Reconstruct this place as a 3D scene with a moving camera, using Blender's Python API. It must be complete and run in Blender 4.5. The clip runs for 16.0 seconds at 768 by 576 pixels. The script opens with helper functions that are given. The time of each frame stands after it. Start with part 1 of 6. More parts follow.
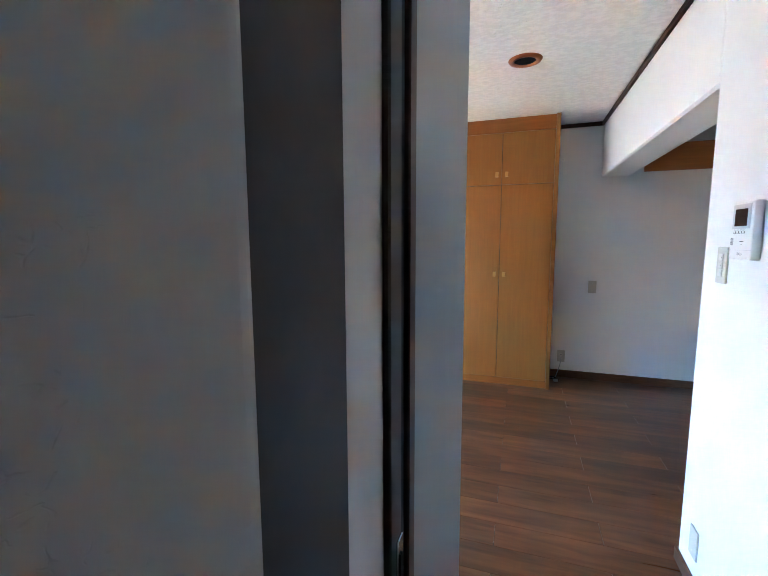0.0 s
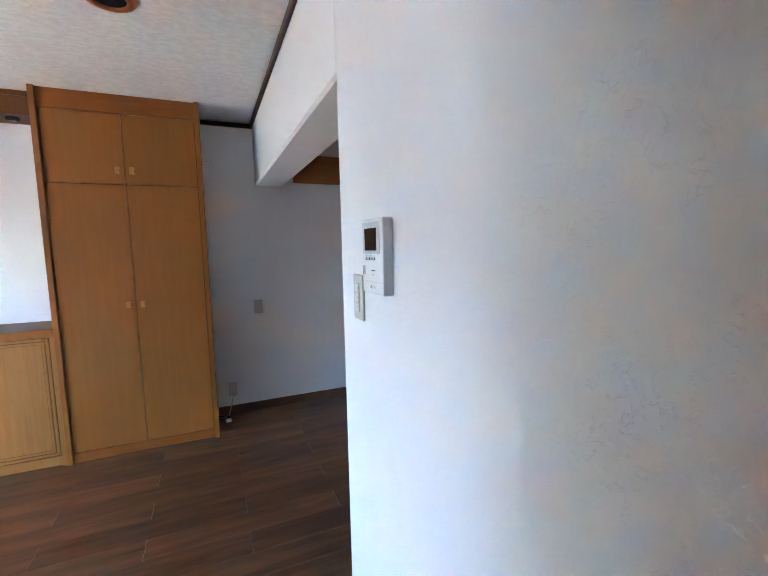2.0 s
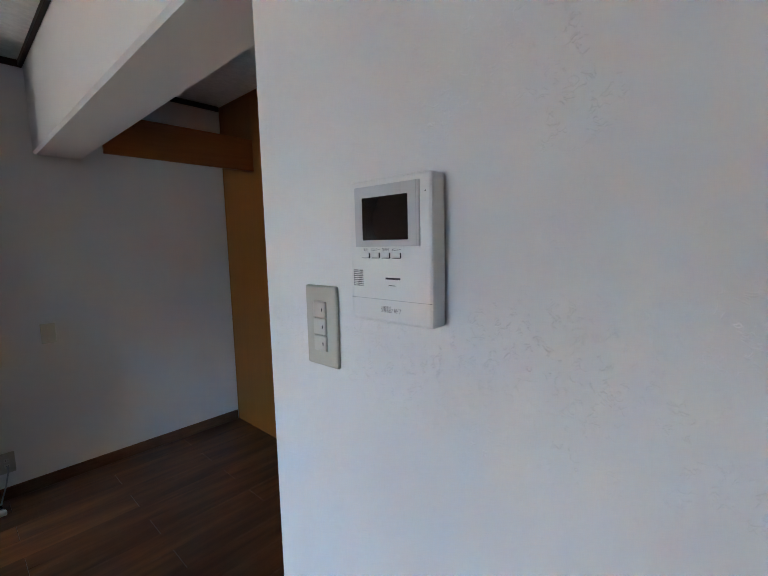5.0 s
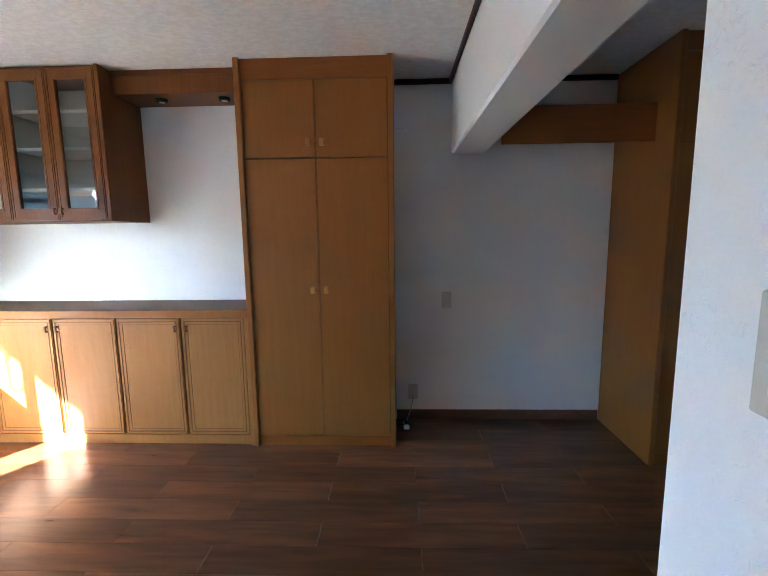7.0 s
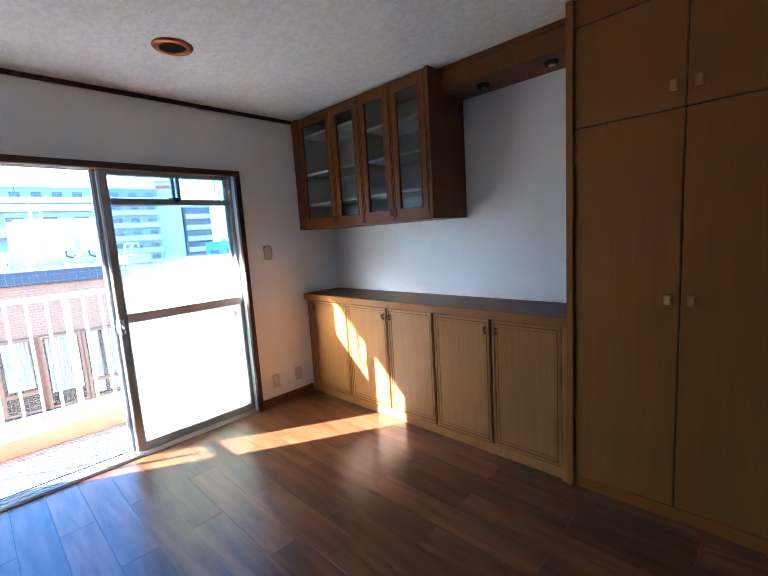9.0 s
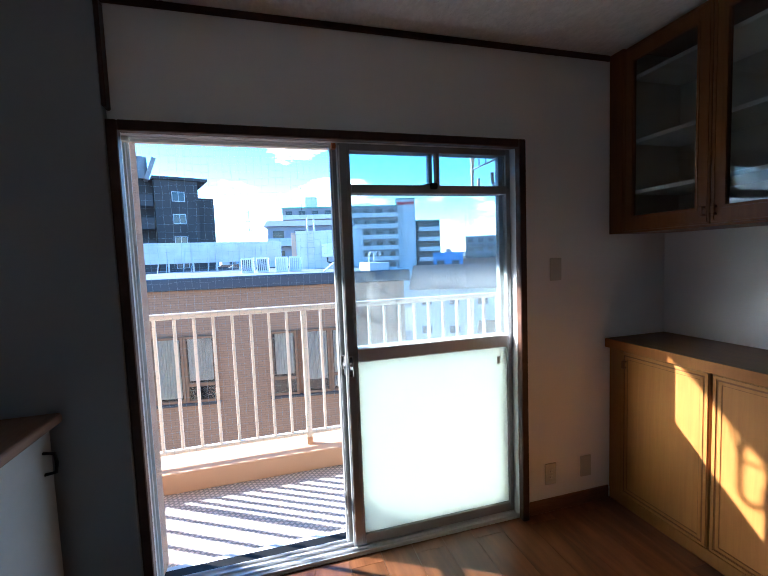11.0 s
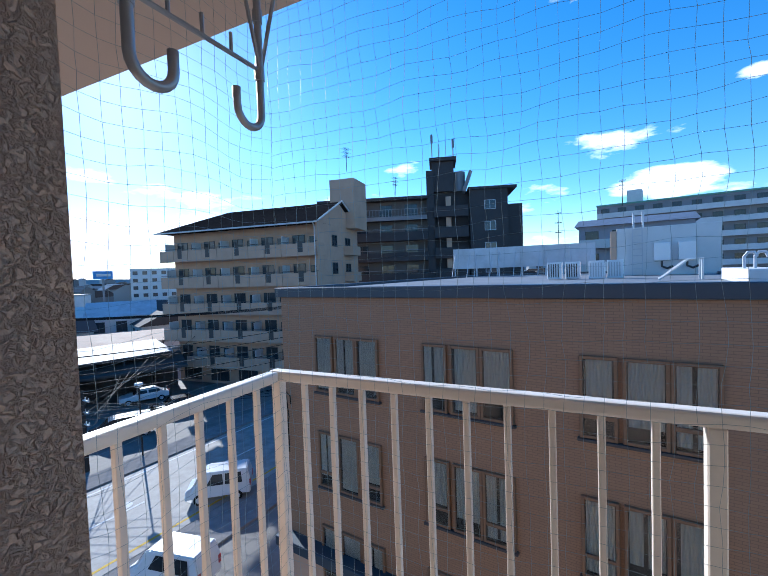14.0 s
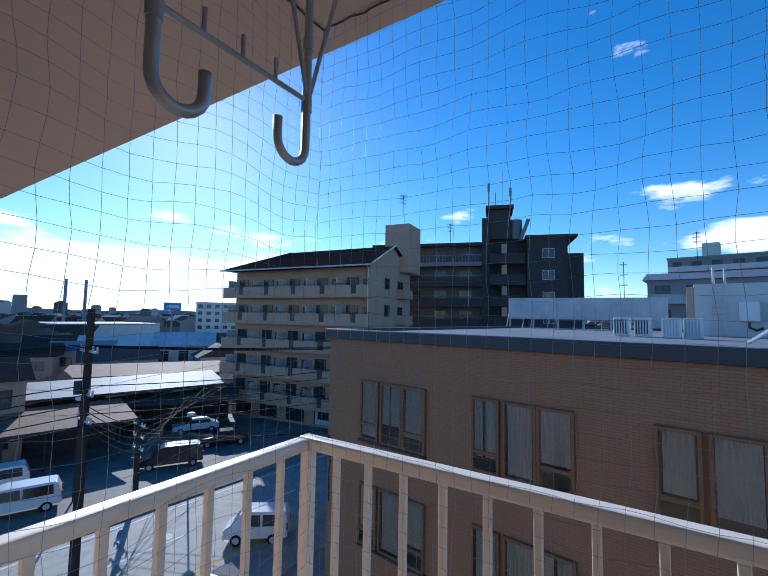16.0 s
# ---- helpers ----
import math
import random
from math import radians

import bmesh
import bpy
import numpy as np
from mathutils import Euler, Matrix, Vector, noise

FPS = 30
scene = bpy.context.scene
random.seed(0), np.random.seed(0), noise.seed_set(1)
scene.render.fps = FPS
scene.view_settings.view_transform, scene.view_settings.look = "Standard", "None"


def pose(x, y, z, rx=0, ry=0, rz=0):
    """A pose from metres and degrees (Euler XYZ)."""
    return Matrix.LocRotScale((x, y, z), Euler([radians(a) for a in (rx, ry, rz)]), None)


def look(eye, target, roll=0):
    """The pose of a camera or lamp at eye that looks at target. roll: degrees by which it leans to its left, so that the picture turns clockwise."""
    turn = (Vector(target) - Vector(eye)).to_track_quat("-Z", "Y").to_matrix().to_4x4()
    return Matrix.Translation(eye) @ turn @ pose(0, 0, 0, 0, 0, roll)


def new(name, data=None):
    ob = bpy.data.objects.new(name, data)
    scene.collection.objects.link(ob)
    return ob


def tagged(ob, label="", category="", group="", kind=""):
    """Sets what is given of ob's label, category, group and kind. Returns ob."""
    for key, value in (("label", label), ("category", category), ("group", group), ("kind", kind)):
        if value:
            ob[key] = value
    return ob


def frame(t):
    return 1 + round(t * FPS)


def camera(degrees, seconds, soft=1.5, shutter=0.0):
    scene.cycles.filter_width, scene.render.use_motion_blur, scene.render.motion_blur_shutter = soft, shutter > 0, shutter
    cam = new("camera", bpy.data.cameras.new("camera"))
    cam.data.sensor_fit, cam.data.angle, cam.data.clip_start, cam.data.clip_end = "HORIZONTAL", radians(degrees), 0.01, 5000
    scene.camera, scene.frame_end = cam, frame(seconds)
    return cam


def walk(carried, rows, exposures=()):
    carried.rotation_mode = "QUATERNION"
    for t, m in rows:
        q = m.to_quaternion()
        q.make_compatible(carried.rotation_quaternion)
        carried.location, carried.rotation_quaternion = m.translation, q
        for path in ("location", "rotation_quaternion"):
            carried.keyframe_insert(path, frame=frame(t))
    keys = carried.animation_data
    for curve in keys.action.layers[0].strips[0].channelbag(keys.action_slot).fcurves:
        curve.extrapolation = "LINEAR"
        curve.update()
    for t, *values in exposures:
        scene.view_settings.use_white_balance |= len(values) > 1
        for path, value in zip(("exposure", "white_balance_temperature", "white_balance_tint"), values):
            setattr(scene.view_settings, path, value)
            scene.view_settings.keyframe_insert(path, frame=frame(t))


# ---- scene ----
cam = camera(87.1, 16.0, soft=0.8)
PATH = [
    (0, (1.184, 0.784, 1.365), (0.548, 2.666, 1.13), -0.2),
    (0.5, (1.227, 0.862, 1.343), (0.85, 2.807, 1.071), -0.8),
    (1, (1.35, 1.049, 1.369), (1.314, 3.027, 1.073), -1.2),
    (1.5, (1.468, 1.22, 1.387), (1.863, 3.163, 1.123), -1.1),
    (2, (1.478, 1.449, 1.417), (2.263, 3.277, 1.207), -1.2),
    (2.5, (1.477, 1.64, 1.416), (2.52, 3.336, 1.223), -1.5),
    (3, (1.51, 1.785, 1.432), (2.743, 3.35, 1.262), -1.4),
    (3.2, (1.513, 1.837, 1.436), (2.803, 3.357, 1.28), -1.5),
    (5.3, (1.461, 2.027, 1.389), (2.926, 3.37, 1.158), -1.3),
    (5.5, (1.463, 2.034, 1.382), (2.855, 3.448, 1.13), -1.6),
    (6, (1.519, 2.083, 1.403), (2.564, 3.767, 1.14), -1.5),
    (6.5, (1.563, 2.087, 1.424), (1.996, 4.023, 1.167), -0.7),
    (7, (1.49, 2.14, 1.398), (1.421, 4.121, 1.13), -0.7),
    (7.5, (1.424, 2.2, 1.406), (1.038, 4.147, 1.155), -1.3),
    (8, (1.385, 2.261, 1.396), (0.732, 4.137, 1.166), -1.7),
    (8.5, (1.351, 2.387, 1.412), (0.317, 4.078, 1.15), -3.1),
    (9, (1.275, 2.523, 1.412), (-0.102, 3.949, 1.15), -3.6),
    (9.5, (1.059, 2.622, 1.387), (-0.539, 3.793, 1.11), -3.5),
    (9.7, (0.937, 2.646, 1.409), (-0.729, 3.72, 1.139), -3.4),
    (11.8, (-0.546, 2.974, 1.418), (-2.53, 3.184, 1.268), -1.6),
    (12, (-0.674, 2.982, 1.446), (-2.664, 3.096, 1.279), -1.6),
    (12.5, (-1.025, 2.957, 1.447), (-3.014, 2.799, 1.319), -1.0),
    (13, (-1.404, 2.95, 1.431), (-3.354, 2.519, 1.324), -1.4),
    (13.5, (-1.638, 2.909, 1.449), (-3.514, 2.223, 1.351), -1.7),
    (14, (-1.83, 2.791, 1.455), (-3.63, 1.922, 1.381), -2.0),
    (14.5, (-1.943, 2.726, 1.479), (-3.706, 1.782, 1.487), -1.0),
    (15, (-1.999, 2.696, 1.507), (-3.729, 1.697, 1.597), 0.5),
    (16, (-2.021, 2.693, 1.498), (-3.694, 1.607, 1.642), 1.0),
]
# exposure of the clip's camera: bright indoors, darker as it faces the daylight
walk(cam, [(t, look(eye, target, roll)) for t, eye, target, roll in PATH],
     exposures=[(t, e, k, 10.0) for t, e, k in (
         (0.0, 6.3, 5350.0), (0.5, 6.12, 5300.0), (1.0, 6.0, 5450.0), (1.5, 6.02, 5500.0), (2.0, 5.85, 5350.0), (2.5, 5.45, 5350.0), (5.5, 4.87, 5750.0), (6.5, 4.98, 5750.0), (7.0, 5.3, 5500.0), (7.5, 5.3, 5300.0), (8.0, 5.2, 5150.0),
         (9.0, 4.1, 5150.0), (9.7, 3.6, 5100.0), (11.8, 1.85, 5450.0), (12.5, 1.6, 5400.0), (13.0, 1.25, 5450.0), (13.5, 0.92, 5400.0), (14.0, 0.55, 5350.0), (14.5, 0.2, 5350.0), (16.0, 0.0, 5300.0))])

# ---------------- light ----------------
SUN_AZ = math.atan2(0.515, 0.857)      # the sun stands in the south-south-west of this plan
SUN_EL = radians(25.6)
world = bpy.data.worlds.new("World")
scene.world = world
world.use_nodes = True
wn, wl = world.node_tree.nodes, world.node_tree.links
sky = wn.new("ShaderNodeTexSky")
sky.sky_type = 'NISHITA'
sky.sun_disc = False
sky.sun_elevation = SUN_EL
sky.sun_rotation = math.pi + SUN_AZ
sky.air_density, sky.dust_density, sky.ozone_density = 1.0, 0.15, 3.0
blue = wn.new("ShaderNodeHueSaturation")
blue.inputs["Saturation"].default_value = 1.32
wl.new(sky.outputs[0], blue.inputs["Color"])
# fair-weather clouds low over the horizon
geo = wn.new("ShaderNodeTexCoord")
cmap = wn.new("ShaderNodeMapping")
cmap.inputs["Scale"].default_value = (1.0, 1.0, 3.2)
cmap.inputs["Location"].default_value = (0.37, 0.11, 0.0)
cn = wn.new("ShaderNodeTexNoise")
cn.inputs["Scale"].default_value = 5.5
cn.inputs["Detail"].default_value = 7.0
cn.inputs["Roughness"].default_value = 0.55
sep = wn.new("ShaderNodeSeparateXYZ")
low_mask = wn.new("ShaderNodeMapRange")
for k, v in (("From Min", 0.02), ("From Max", 0.34), ("To Min", 0.095), ("To Max", -0.12)):
    low_mask.inputs[k].default_value = v
add = wn.new("ShaderNodeMath")
cr = wn.new("ShaderNodeValToRGB")
cr.color_ramp.elements[0].position, cr.color_ramp.elements[1].position = 0.60, 0.70
cmix = wn.new("ShaderNodeMix")
cmix.data_type = "RGBA"
cmix.inputs[7].default_value = (7.8, 8.0, 8.4, 1)
wl.new(geo.outputs["Generated"], cmap.inputs["Vector"])
wl.new(cmap.outputs[0], cn.inputs["Vector"])
wl.new(geo.outputs["Generated"], sep.inputs[0])
wl.new(sep.outputs["Z"], low_mask.inputs[0])
wl.new(cn.outputs["Fac"], add.inputs[0])
wl.new(low_mask.outputs[0], add.inputs[1])
# a cloud bank stands over the southern horizon
south = wn.new("ShaderNodeMapRange")
for k, v in (("From Min", -0.60), ("From Max", -0.80), ("To Min", 0.0), ("To Max", 1.0)):
    south.inputs[k].default_value = v
bank = wn.new("ShaderNodeMapRange")
for k, v in (("From Min", 0.10), ("From Max", 0.21), ("To Min", 0.26), ("To Max", -0.02)):
    bank.inputs[k].default_value = v
haze = wn.new("ShaderNodeMapRange")
for k, v in (("From Min", 0.015), ("From Max", 0.075), ("To Min", 0.15), ("To Max", 1.0)):
    haze.inputs[k].default_value = v
wl.new(sep.outputs["Z"], haze.inputs[0])
over = wn.new("ShaderNodeMath")
over.operation = "MULTIPLY"
both = wn.new("ShaderNodeMath")
both.operation = "MULTIPLY_ADD"
wl.new(sep.outputs["Y"], south.inputs[0])
wl.new(sep.outputs["Z"], bank.inputs[0])
wl.new(south.outputs[0], over.inputs[0])
wl.new(haze.outputs[0], over.inputs[1])
wl.new(over.outputs[0], both.inputs[0])
wl.new(bank.outputs[0], both.inputs[1])
wl.new(add.outputs[0], both.inputs[2])
# three single cumulus clouds in the west
piled = both.outputs[0]
for heading, half in (((-0.963, 0.111, 0.247), 0.15), ((-0.972, 0.168, 0.162), 0.12), ((-0.906, 0.277, 0.321), 0.07)):
    off = wn.new("ShaderNodeVectorMath")
    off.operation = "SUBTRACT"
    off.inputs[1].default_value = heading
    wide = wn.new("ShaderNodeVectorMath")
    wide.operation = "MULTIPLY"
    wide.inputs[1].default_value = (1.0, 1.0, 3.0)
    size = wn.new("ShaderNodeVectorMath")
    size.operation = "LENGTH"
    heap = wn.new("ShaderNodeMapRange")
    for k, v in (("From Min", 0.0), ("From Max", half), ("To Min", 0.34), ("To Max", 0.0)):
        heap.inputs[k].default_value = v
    pile = wn.new("ShaderNodeMath")
    wl.new(geo.outputs["Generated"], off.inputs[0])
    wl.new(off.outputs[0], wide.inputs[0])
    wl.new(wide.outputs[0], size.inputs[0])
    wl.new(size.outputs["Value"], heap.inputs[0])
    wl.new(piled, pile.inputs[0])
    wl.new(heap.outputs[0], pile.inputs[1])
    piled = pile.outputs[0]
wl.new(piled, cr.inputs[0])
wl.new(cr.outputs[0], cmix.inputs[0])
wl.new(blue.outputs[0], cmix.inputs[6])
wl.new(cmix.outputs[2], wn["Background"].inputs[0])
wn["Background"].inputs[1].default_value = 0.15

sun = new("sun", bpy.data.lights.new("sun", "SUN"))
sun.data.energy = 4.9
sun.data.angle = radians(0.5)
sun.data.color = (1.0, 0.93, 0.82)
to_sun = Vector((-0.515 * math.cos(SUN_EL), -0.857 * math.cos(SUN_EL), math.sin(SUN_EL)))
sun.matrix_world = look(to_sun * 60, (0, 0, 0))

# ---------------- materials ----------------
def material(name, color, rough=0.5, metal=0.0, spec=0.5):
    m = bpy.data.materials.new(name)
    m.use_nodes = True
    b = m.node_tree.nodes["Principled BSDF"]
    b.inputs["Base Color"].default_value = (*color, 1)
    b.inputs["Roughness"].default_value = rough
    b.inputs["Metallic"].default_value = metal
    b.inputs["Specular IOR Level"].default_value = spec
    return m


def node(m, kind, **values):
    n = m.node_tree.nodes.new(kind)
    for key, value in values.items():
        n.inputs[key.replace("_", " ")].default_value = value
    return n


def mapped(m, scale=(1, 1, 1), rot=(0, 0, 0)):
    """Object coordinates in metres, stretched."""
    t = node(m, "ShaderNodeTexCoord")
    p = node(m, "ShaderNodeMapping", Scale=scale, Rotation=rot)
    m.node_tree.links.new(t.outputs["Object"], p.inputs["Vector"])
    return p.outputs[0]


def noise_of(m, vec, scale, detail=4, rough=0.55, distortion=0.0):
    n = node(m, "ShaderNodeTexNoise", Scale=scale, Detail=detail, Roughness=rough, Distortion=distortion)
    if vec is not None:
        m.node_tree.links.new(vec, n.inputs["Vector"])
    return n.outputs["Fac"]


def ramp_of(m, fac, stops):
    r = node(m, "ShaderNodeValToRGB")
    e = r.color_ramp.elements
    while len(e) < len(stops):
        e.new(0.5)
    for el, (p, c) in zip(e, stops):
        el.position, el.color = p, (*c, 1) if len(c) == 3 else c
    m.node_tree.links.new(fac, r.inputs[0])
    return r.outputs[0]


def mixed(m, fac, a, b, mode="MIX"):
    x = node(m, "ShaderNodeMix")
    x.data_type, x.blend_type = "RGBA", mode
    for sock, v in ((x.inputs[0], fac), (x.inputs[6], a), (x.inputs[7], b)):
        if isinstance(v, (int, float)):
            sock.default_value = v
        elif isinstance(v, tuple):
            sock.default_value = (*v, 1)
        else:
            m.node_tree.links.new(v, sock)
    return x.outputs[2]


def set_color(m, out):
    m.node_tree.links.new(out, m.node_tree.nodes["Principled BSDF"].inputs["Base Color"])


def set_rough(m, fac, lo, hi):
    r = node(m, "ShaderNodeMapRange", To_Min=lo, To_Max=hi)
    m.node_tree.links.new(fac, r.inputs[0])
    m.node_tree.links.new(r.outputs[0], m.node_tree.nodes["Principled BSDF"].inputs["Roughness"])


def set_bump(m, height, strength, distance):
    b = node(m, "ShaderNodeBump", Strength=strength, Distance=distance)
    m.node_tree.links.new(height, b.inputs["Height"])
    m.node_tree.links.new(b.outputs[0], m.node_tree.nodes["Principled BSDF"].inputs["Normal"])


def plaster(name, color, fleck=24.0, depth=0.0022, strength=0.35, blotch=0.0, sparse=0.0):
    m = material(name, color, 0.85, spec=0.25)
    v = mapped(m)
    big = noise_of(m, v, 1.6, 3)
    base = ramp_of(m, big, [(0.3, tuple(c * 0.965 for c in color)), (0.7, color)])
    if blotch:
        spots = ramp_of(m, noise_of(m, mapped(m, (1, 1.7, 1)), 24.0, 4, 0.6), [(0.42, (1 - blotch,) * 3), (0.60, (1, 1, 1))])
        base = mixed(m, 1.0, base, spots, "MULTIPLY")
    set_color(m, base)
    f = ramp_of(m, noise_of(m, v, fleck, 5, 0.6, 0.6), [(0.52 + sparse, (0, 0, 0)), (0.68 + sparse, (1, 1, 1))])
    fine = noise_of(m, v, 170.0, 2)
    set_bump(m, mixed(m, 0.25, f, fine), strength, depth)
    return m


def wood(name, dark, light, grain=(14, 14, 0.8), rough=(0.32, 0.45), bump=0.015, per_object=False):
    m = material(name, light, 0.4, spec=0.24)
    v = mapped(m, grain)
    if per_object:
        oi = node(m, "ShaderNodeObjectInfo")
        off = node(m, "ShaderNodeVectorMath")
        off.operation = "ADD"
        sc = node(m, "ShaderNodeVectorMath")
        sc.operation = "MULTIPLY"
        sc.inputs[1].default_value = (37, 37, 37)
        cmb = node(m, "ShaderNodeCombineXYZ")
        for i in range(3):
            m.node_tree.links.new(oi.outputs["Random"], cmb.inputs[i])
        m.node_tree.links.new(cmb.outputs[0], sc.inputs[0])
        m.node_tree.links.new(sc.outputs[0], off.inputs[0])
        m.node_tree.links.new(v, off.inputs[1])
        v = off.outputs[0]
    g = noise_of(m, v, 3.0, 4 if per_object else 6, 0.5 if per_object else 0.6, 0.35 if per_object else 0.8)
    fine = noise_of(m, v, 14.0, 3, 0.5)
    c = ramp_of(m, g, [(0.3, dark), (0.5, tuple((a + b) / 2 for a, b in zip(dark, light))), (0.68, light)])
    c = mixed(m, 0.10 if per_object else 0.05, c, ramp_of(m, fine, [(0.35, dark), (0.6, light)]))
    if per_object:
        val = node(m, "ShaderNodeMapRange", To_Min=0.72, To_Max=1.2)
        m.node_tree.links.new(oi.outputs["Random"], val.inputs[0])
        hsv = node(m, "ShaderNodeHueSaturation")
        m.node_tree.links.new(val.outputs[0], hsv.inputs["Value"])
        m.node_tree.links.new(c, hsv.inputs["Color"])
        c = hsv.outputs[0]
    set_color(m, c)
    set_rough(m, g, *rough)
    set_bump(m, fine, bump, 0.001)
    return m


def paint(name, color, rough=0.45, metal=0.0, mottled=0.06, scale=9.0):
    m = material(name, color, rough, metal, 0.0 if rough > 0.78 else 0.12 if rough > 0.55 else 0.5)
    n = noise_of(m, mapped(m), scale, 5, 0.65)
    set_color(m, ramp_of(m, n, [(0.3, tuple(c * (1 - mottled) for c in color)), (0.7, tuple(min(1, c * (1 + mottled * 0.5)) for c in color))]))
    set_rough(m, n, max(0, rough - 0.07), min(1, rough + 0.1))
    return m


def trowelled(name, color, strength, depth):
    """Wallpaper with sparse short trowel strokes standing proud."""
    m = material(name, color, 0.8, spec=0.25)
    v = mapped(m)
    set_color(m, ramp_of(m, noise_of(m, v, 1.6, 3), [(0.3, tuple(c * 0.965 for c in color)), (0.7, color)]))
    lines = ramp_of(m, noise_of(m, v, 58.0, 2, 0.5, 1.2), [(0.455, (0, 0, 0)), (0.49, (1, 1, 1)), (0.51, (1, 1, 1)), (0.545, (0, 0, 0))])
    patch = ramp_of(m, noise_of(m, v, 5.0, 3, 0.6), [(0.46, (0, 0, 0)), (0.60, (1, 1, 1))])
    cuts = ramp_of(m, noise_of(m, v, 80.0, 2, 0.5), [(0.50, (0, 0, 0)), (0.57, (1, 1, 1))])
    h = mixed(m, 1.0, mixed(m, 1.0, lines, patch, "MULTIPLY"), cuts, "MULTIPLY")
    set_bump(m, mixed(m, 0.12, h, noise_of(m, v, 170.0, 2)), strength, depth)
    return m


WALLPAPER = trowelled("wallpaper", (0.86, 0.85, 0.83), 0.36, 0.0025)
CEILING = plaster("ceiling_paper", (0.84, 0.825, 0.79), fleck=30.0, depth=0.004, strength=0.7, blotch=0.10)
OAK = wood("oak_veneer", (0.262, 0.095, 0.0165), (0.298, 0.112, 0.020))
OAK_FLAT = wood("oak_veneer_crosswise", (0.235, 0.072, 0.010), (0.29, 0.095, 0.0145), grain=(0.8, 14, 14))
OAK_DARK = wood("oak_stained", (0.145, 0.048, 0.010), (0.19, 0.068, 0.0145))
OAK_PALE = wood("oak_pale", (0.295, 0.122, 0.028), (0.35, 0.153, 0.037))
WORKTOP = wood("worktop_laminate", (0.115, 0.062, 0.036), (0.190, 0.108, 0.062), grain=(1.5, 22, 22), rough=(0.45, 0.58))
PLANK = wood("walnut_laminate", (0.090, 0.032, 0.0125), (0.225, 0.088, 0.034), grain=(0.8, 6, 6), rough=(0.25, 0.34), bump=0.0, per_object=True)
PLANK.node_tree.nodes["Principled BSDF"].inputs["Specular IOR Level"].default_value = 0.32
TRIM = wood("dark_brown_trim", (0.040, 0.017, 0.010), (0.075, 0.034, 0.020), grain=(4, 4, 4), rough=(0.35, 0.5))
# dark brown of a jamb board, also the painted shade of the recess
RECESS_AND_JAMB = wood("recess_shade_and_jamb", (0.052, 0.043, 0.033), (0.072, 0.060, 0.046), grain=(4, 4, 4), rough=(0.45, 0.6))
BASEBOARD = wood("baseboard_wood", (0.12, 0.055, 0.026), (0.19, 0.09, 0.045), grain=(3, 3, 20))
ALU = paint("silver_anodised_aluminium", (0.70, 0.70, 0.69), 0.36, 0.12, 0.08)
ALU_DARK = paint("grey_sash_aluminium", (0.34, 0.34, 0.33), 0.36, 0.25, 0.1)
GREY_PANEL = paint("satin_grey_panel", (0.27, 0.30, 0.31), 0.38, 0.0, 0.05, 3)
# the white wallpaper again, greyed to paint in the near hallway's shade
SHADED_PAPER = trowelled("shaded_wallpaper", (0.66, 0.65, 0.62), 0.35, 0.003)
CHROME = material("chrome", (0.8, 0.8, 0.8), 0.15, 1.0)
COPPER = paint("copper_ring", (0.42, 0.14, 0.05), 0.32, 0.8, 0.15, 20)
BLACK = paint("black_inside", (0.012, 0.012, 0.012), 0.6)
PLASTIC = paint("white_plastic", (0.82, 0.82, 0.80), 0.4, mottled=0.02)
IVORY = paint("ivory_plastic", (0.54, 0.52, 0.44), 0.38, mottled=0.03)
IVORY_KEY = paint("ivory_key", (0.64, 0.62, 0.55), 0.35, mottled=0.02)
GREY_PLASTIC = paint("grey_plastic", (0.42, 0.43, 0.44), 0.4, mottled=0.03)
INK = paint("dark_print", (0.06, 0.06, 0.065), 0.6)
SCREEN = paint("dark_screen", (0.022, 0.016, 0.013), 0.12, mottled=0.1)
SHELF_WHITE = paint("white_shelf", (0.80, 0.78, 0.72), 0.4)
CAB_INSIDE = paint("cabinet_lining", (0.66, 0.62, 0.54), 0.6)
GLASS = material("clear_glass", (0.93, 0.97, 0.96), 0.0)
GLASS.node_tree.nodes["Principled BSDF"].inputs["Transmission Weight"].default_value = 1.0
GLASS.node_tree.nodes["Principled BSDF"].inputs["IOR"].default_value = 1.4
PANE = material("dusty_window_glass", (0.78, 0.86, 0.88), 0.0)
PANE.node_tree.nodes["Principled BSDF"].inputs["Transmission Weight"].default_value = 1.0
PANE.node_tree.nodes["Principled BSDF"].inputs["IOR"].default_value = 1.4
dust = node(PANE, "ShaderNodeBsdfTranslucent", Color=(0.80, 0.84, 0.80, 1))
dmix = node(PANE, "ShaderNodeMixShader")
dmap = node(PANE, "ShaderNodeMapRange", To_Min=0.015, To_Max=0.04)
PANE.node_tree.links.new(noise_of(PANE, mapped(PANE, (1, 1, 0.6)), 3.0, 6, 0.65), dmap.inputs[0])
PANE.node_tree.links.new(dmap.outputs[0], dmix.inputs[0])
PANE.node_tree.links.new(PANE.node_tree.nodes["Principled BSDF"].outputs[0], dmix.inputs[1])
PANE.node_tree.links.new(dust.outputs[0], dmix.inputs[2])
PANE.node_tree.links.new(dmix.outputs[0], PANE.node_tree.nodes["Material Output"].inputs["Surface"])
FROST = material("frosted_glass", (0.88, 0.91, 0.87), 0.6)
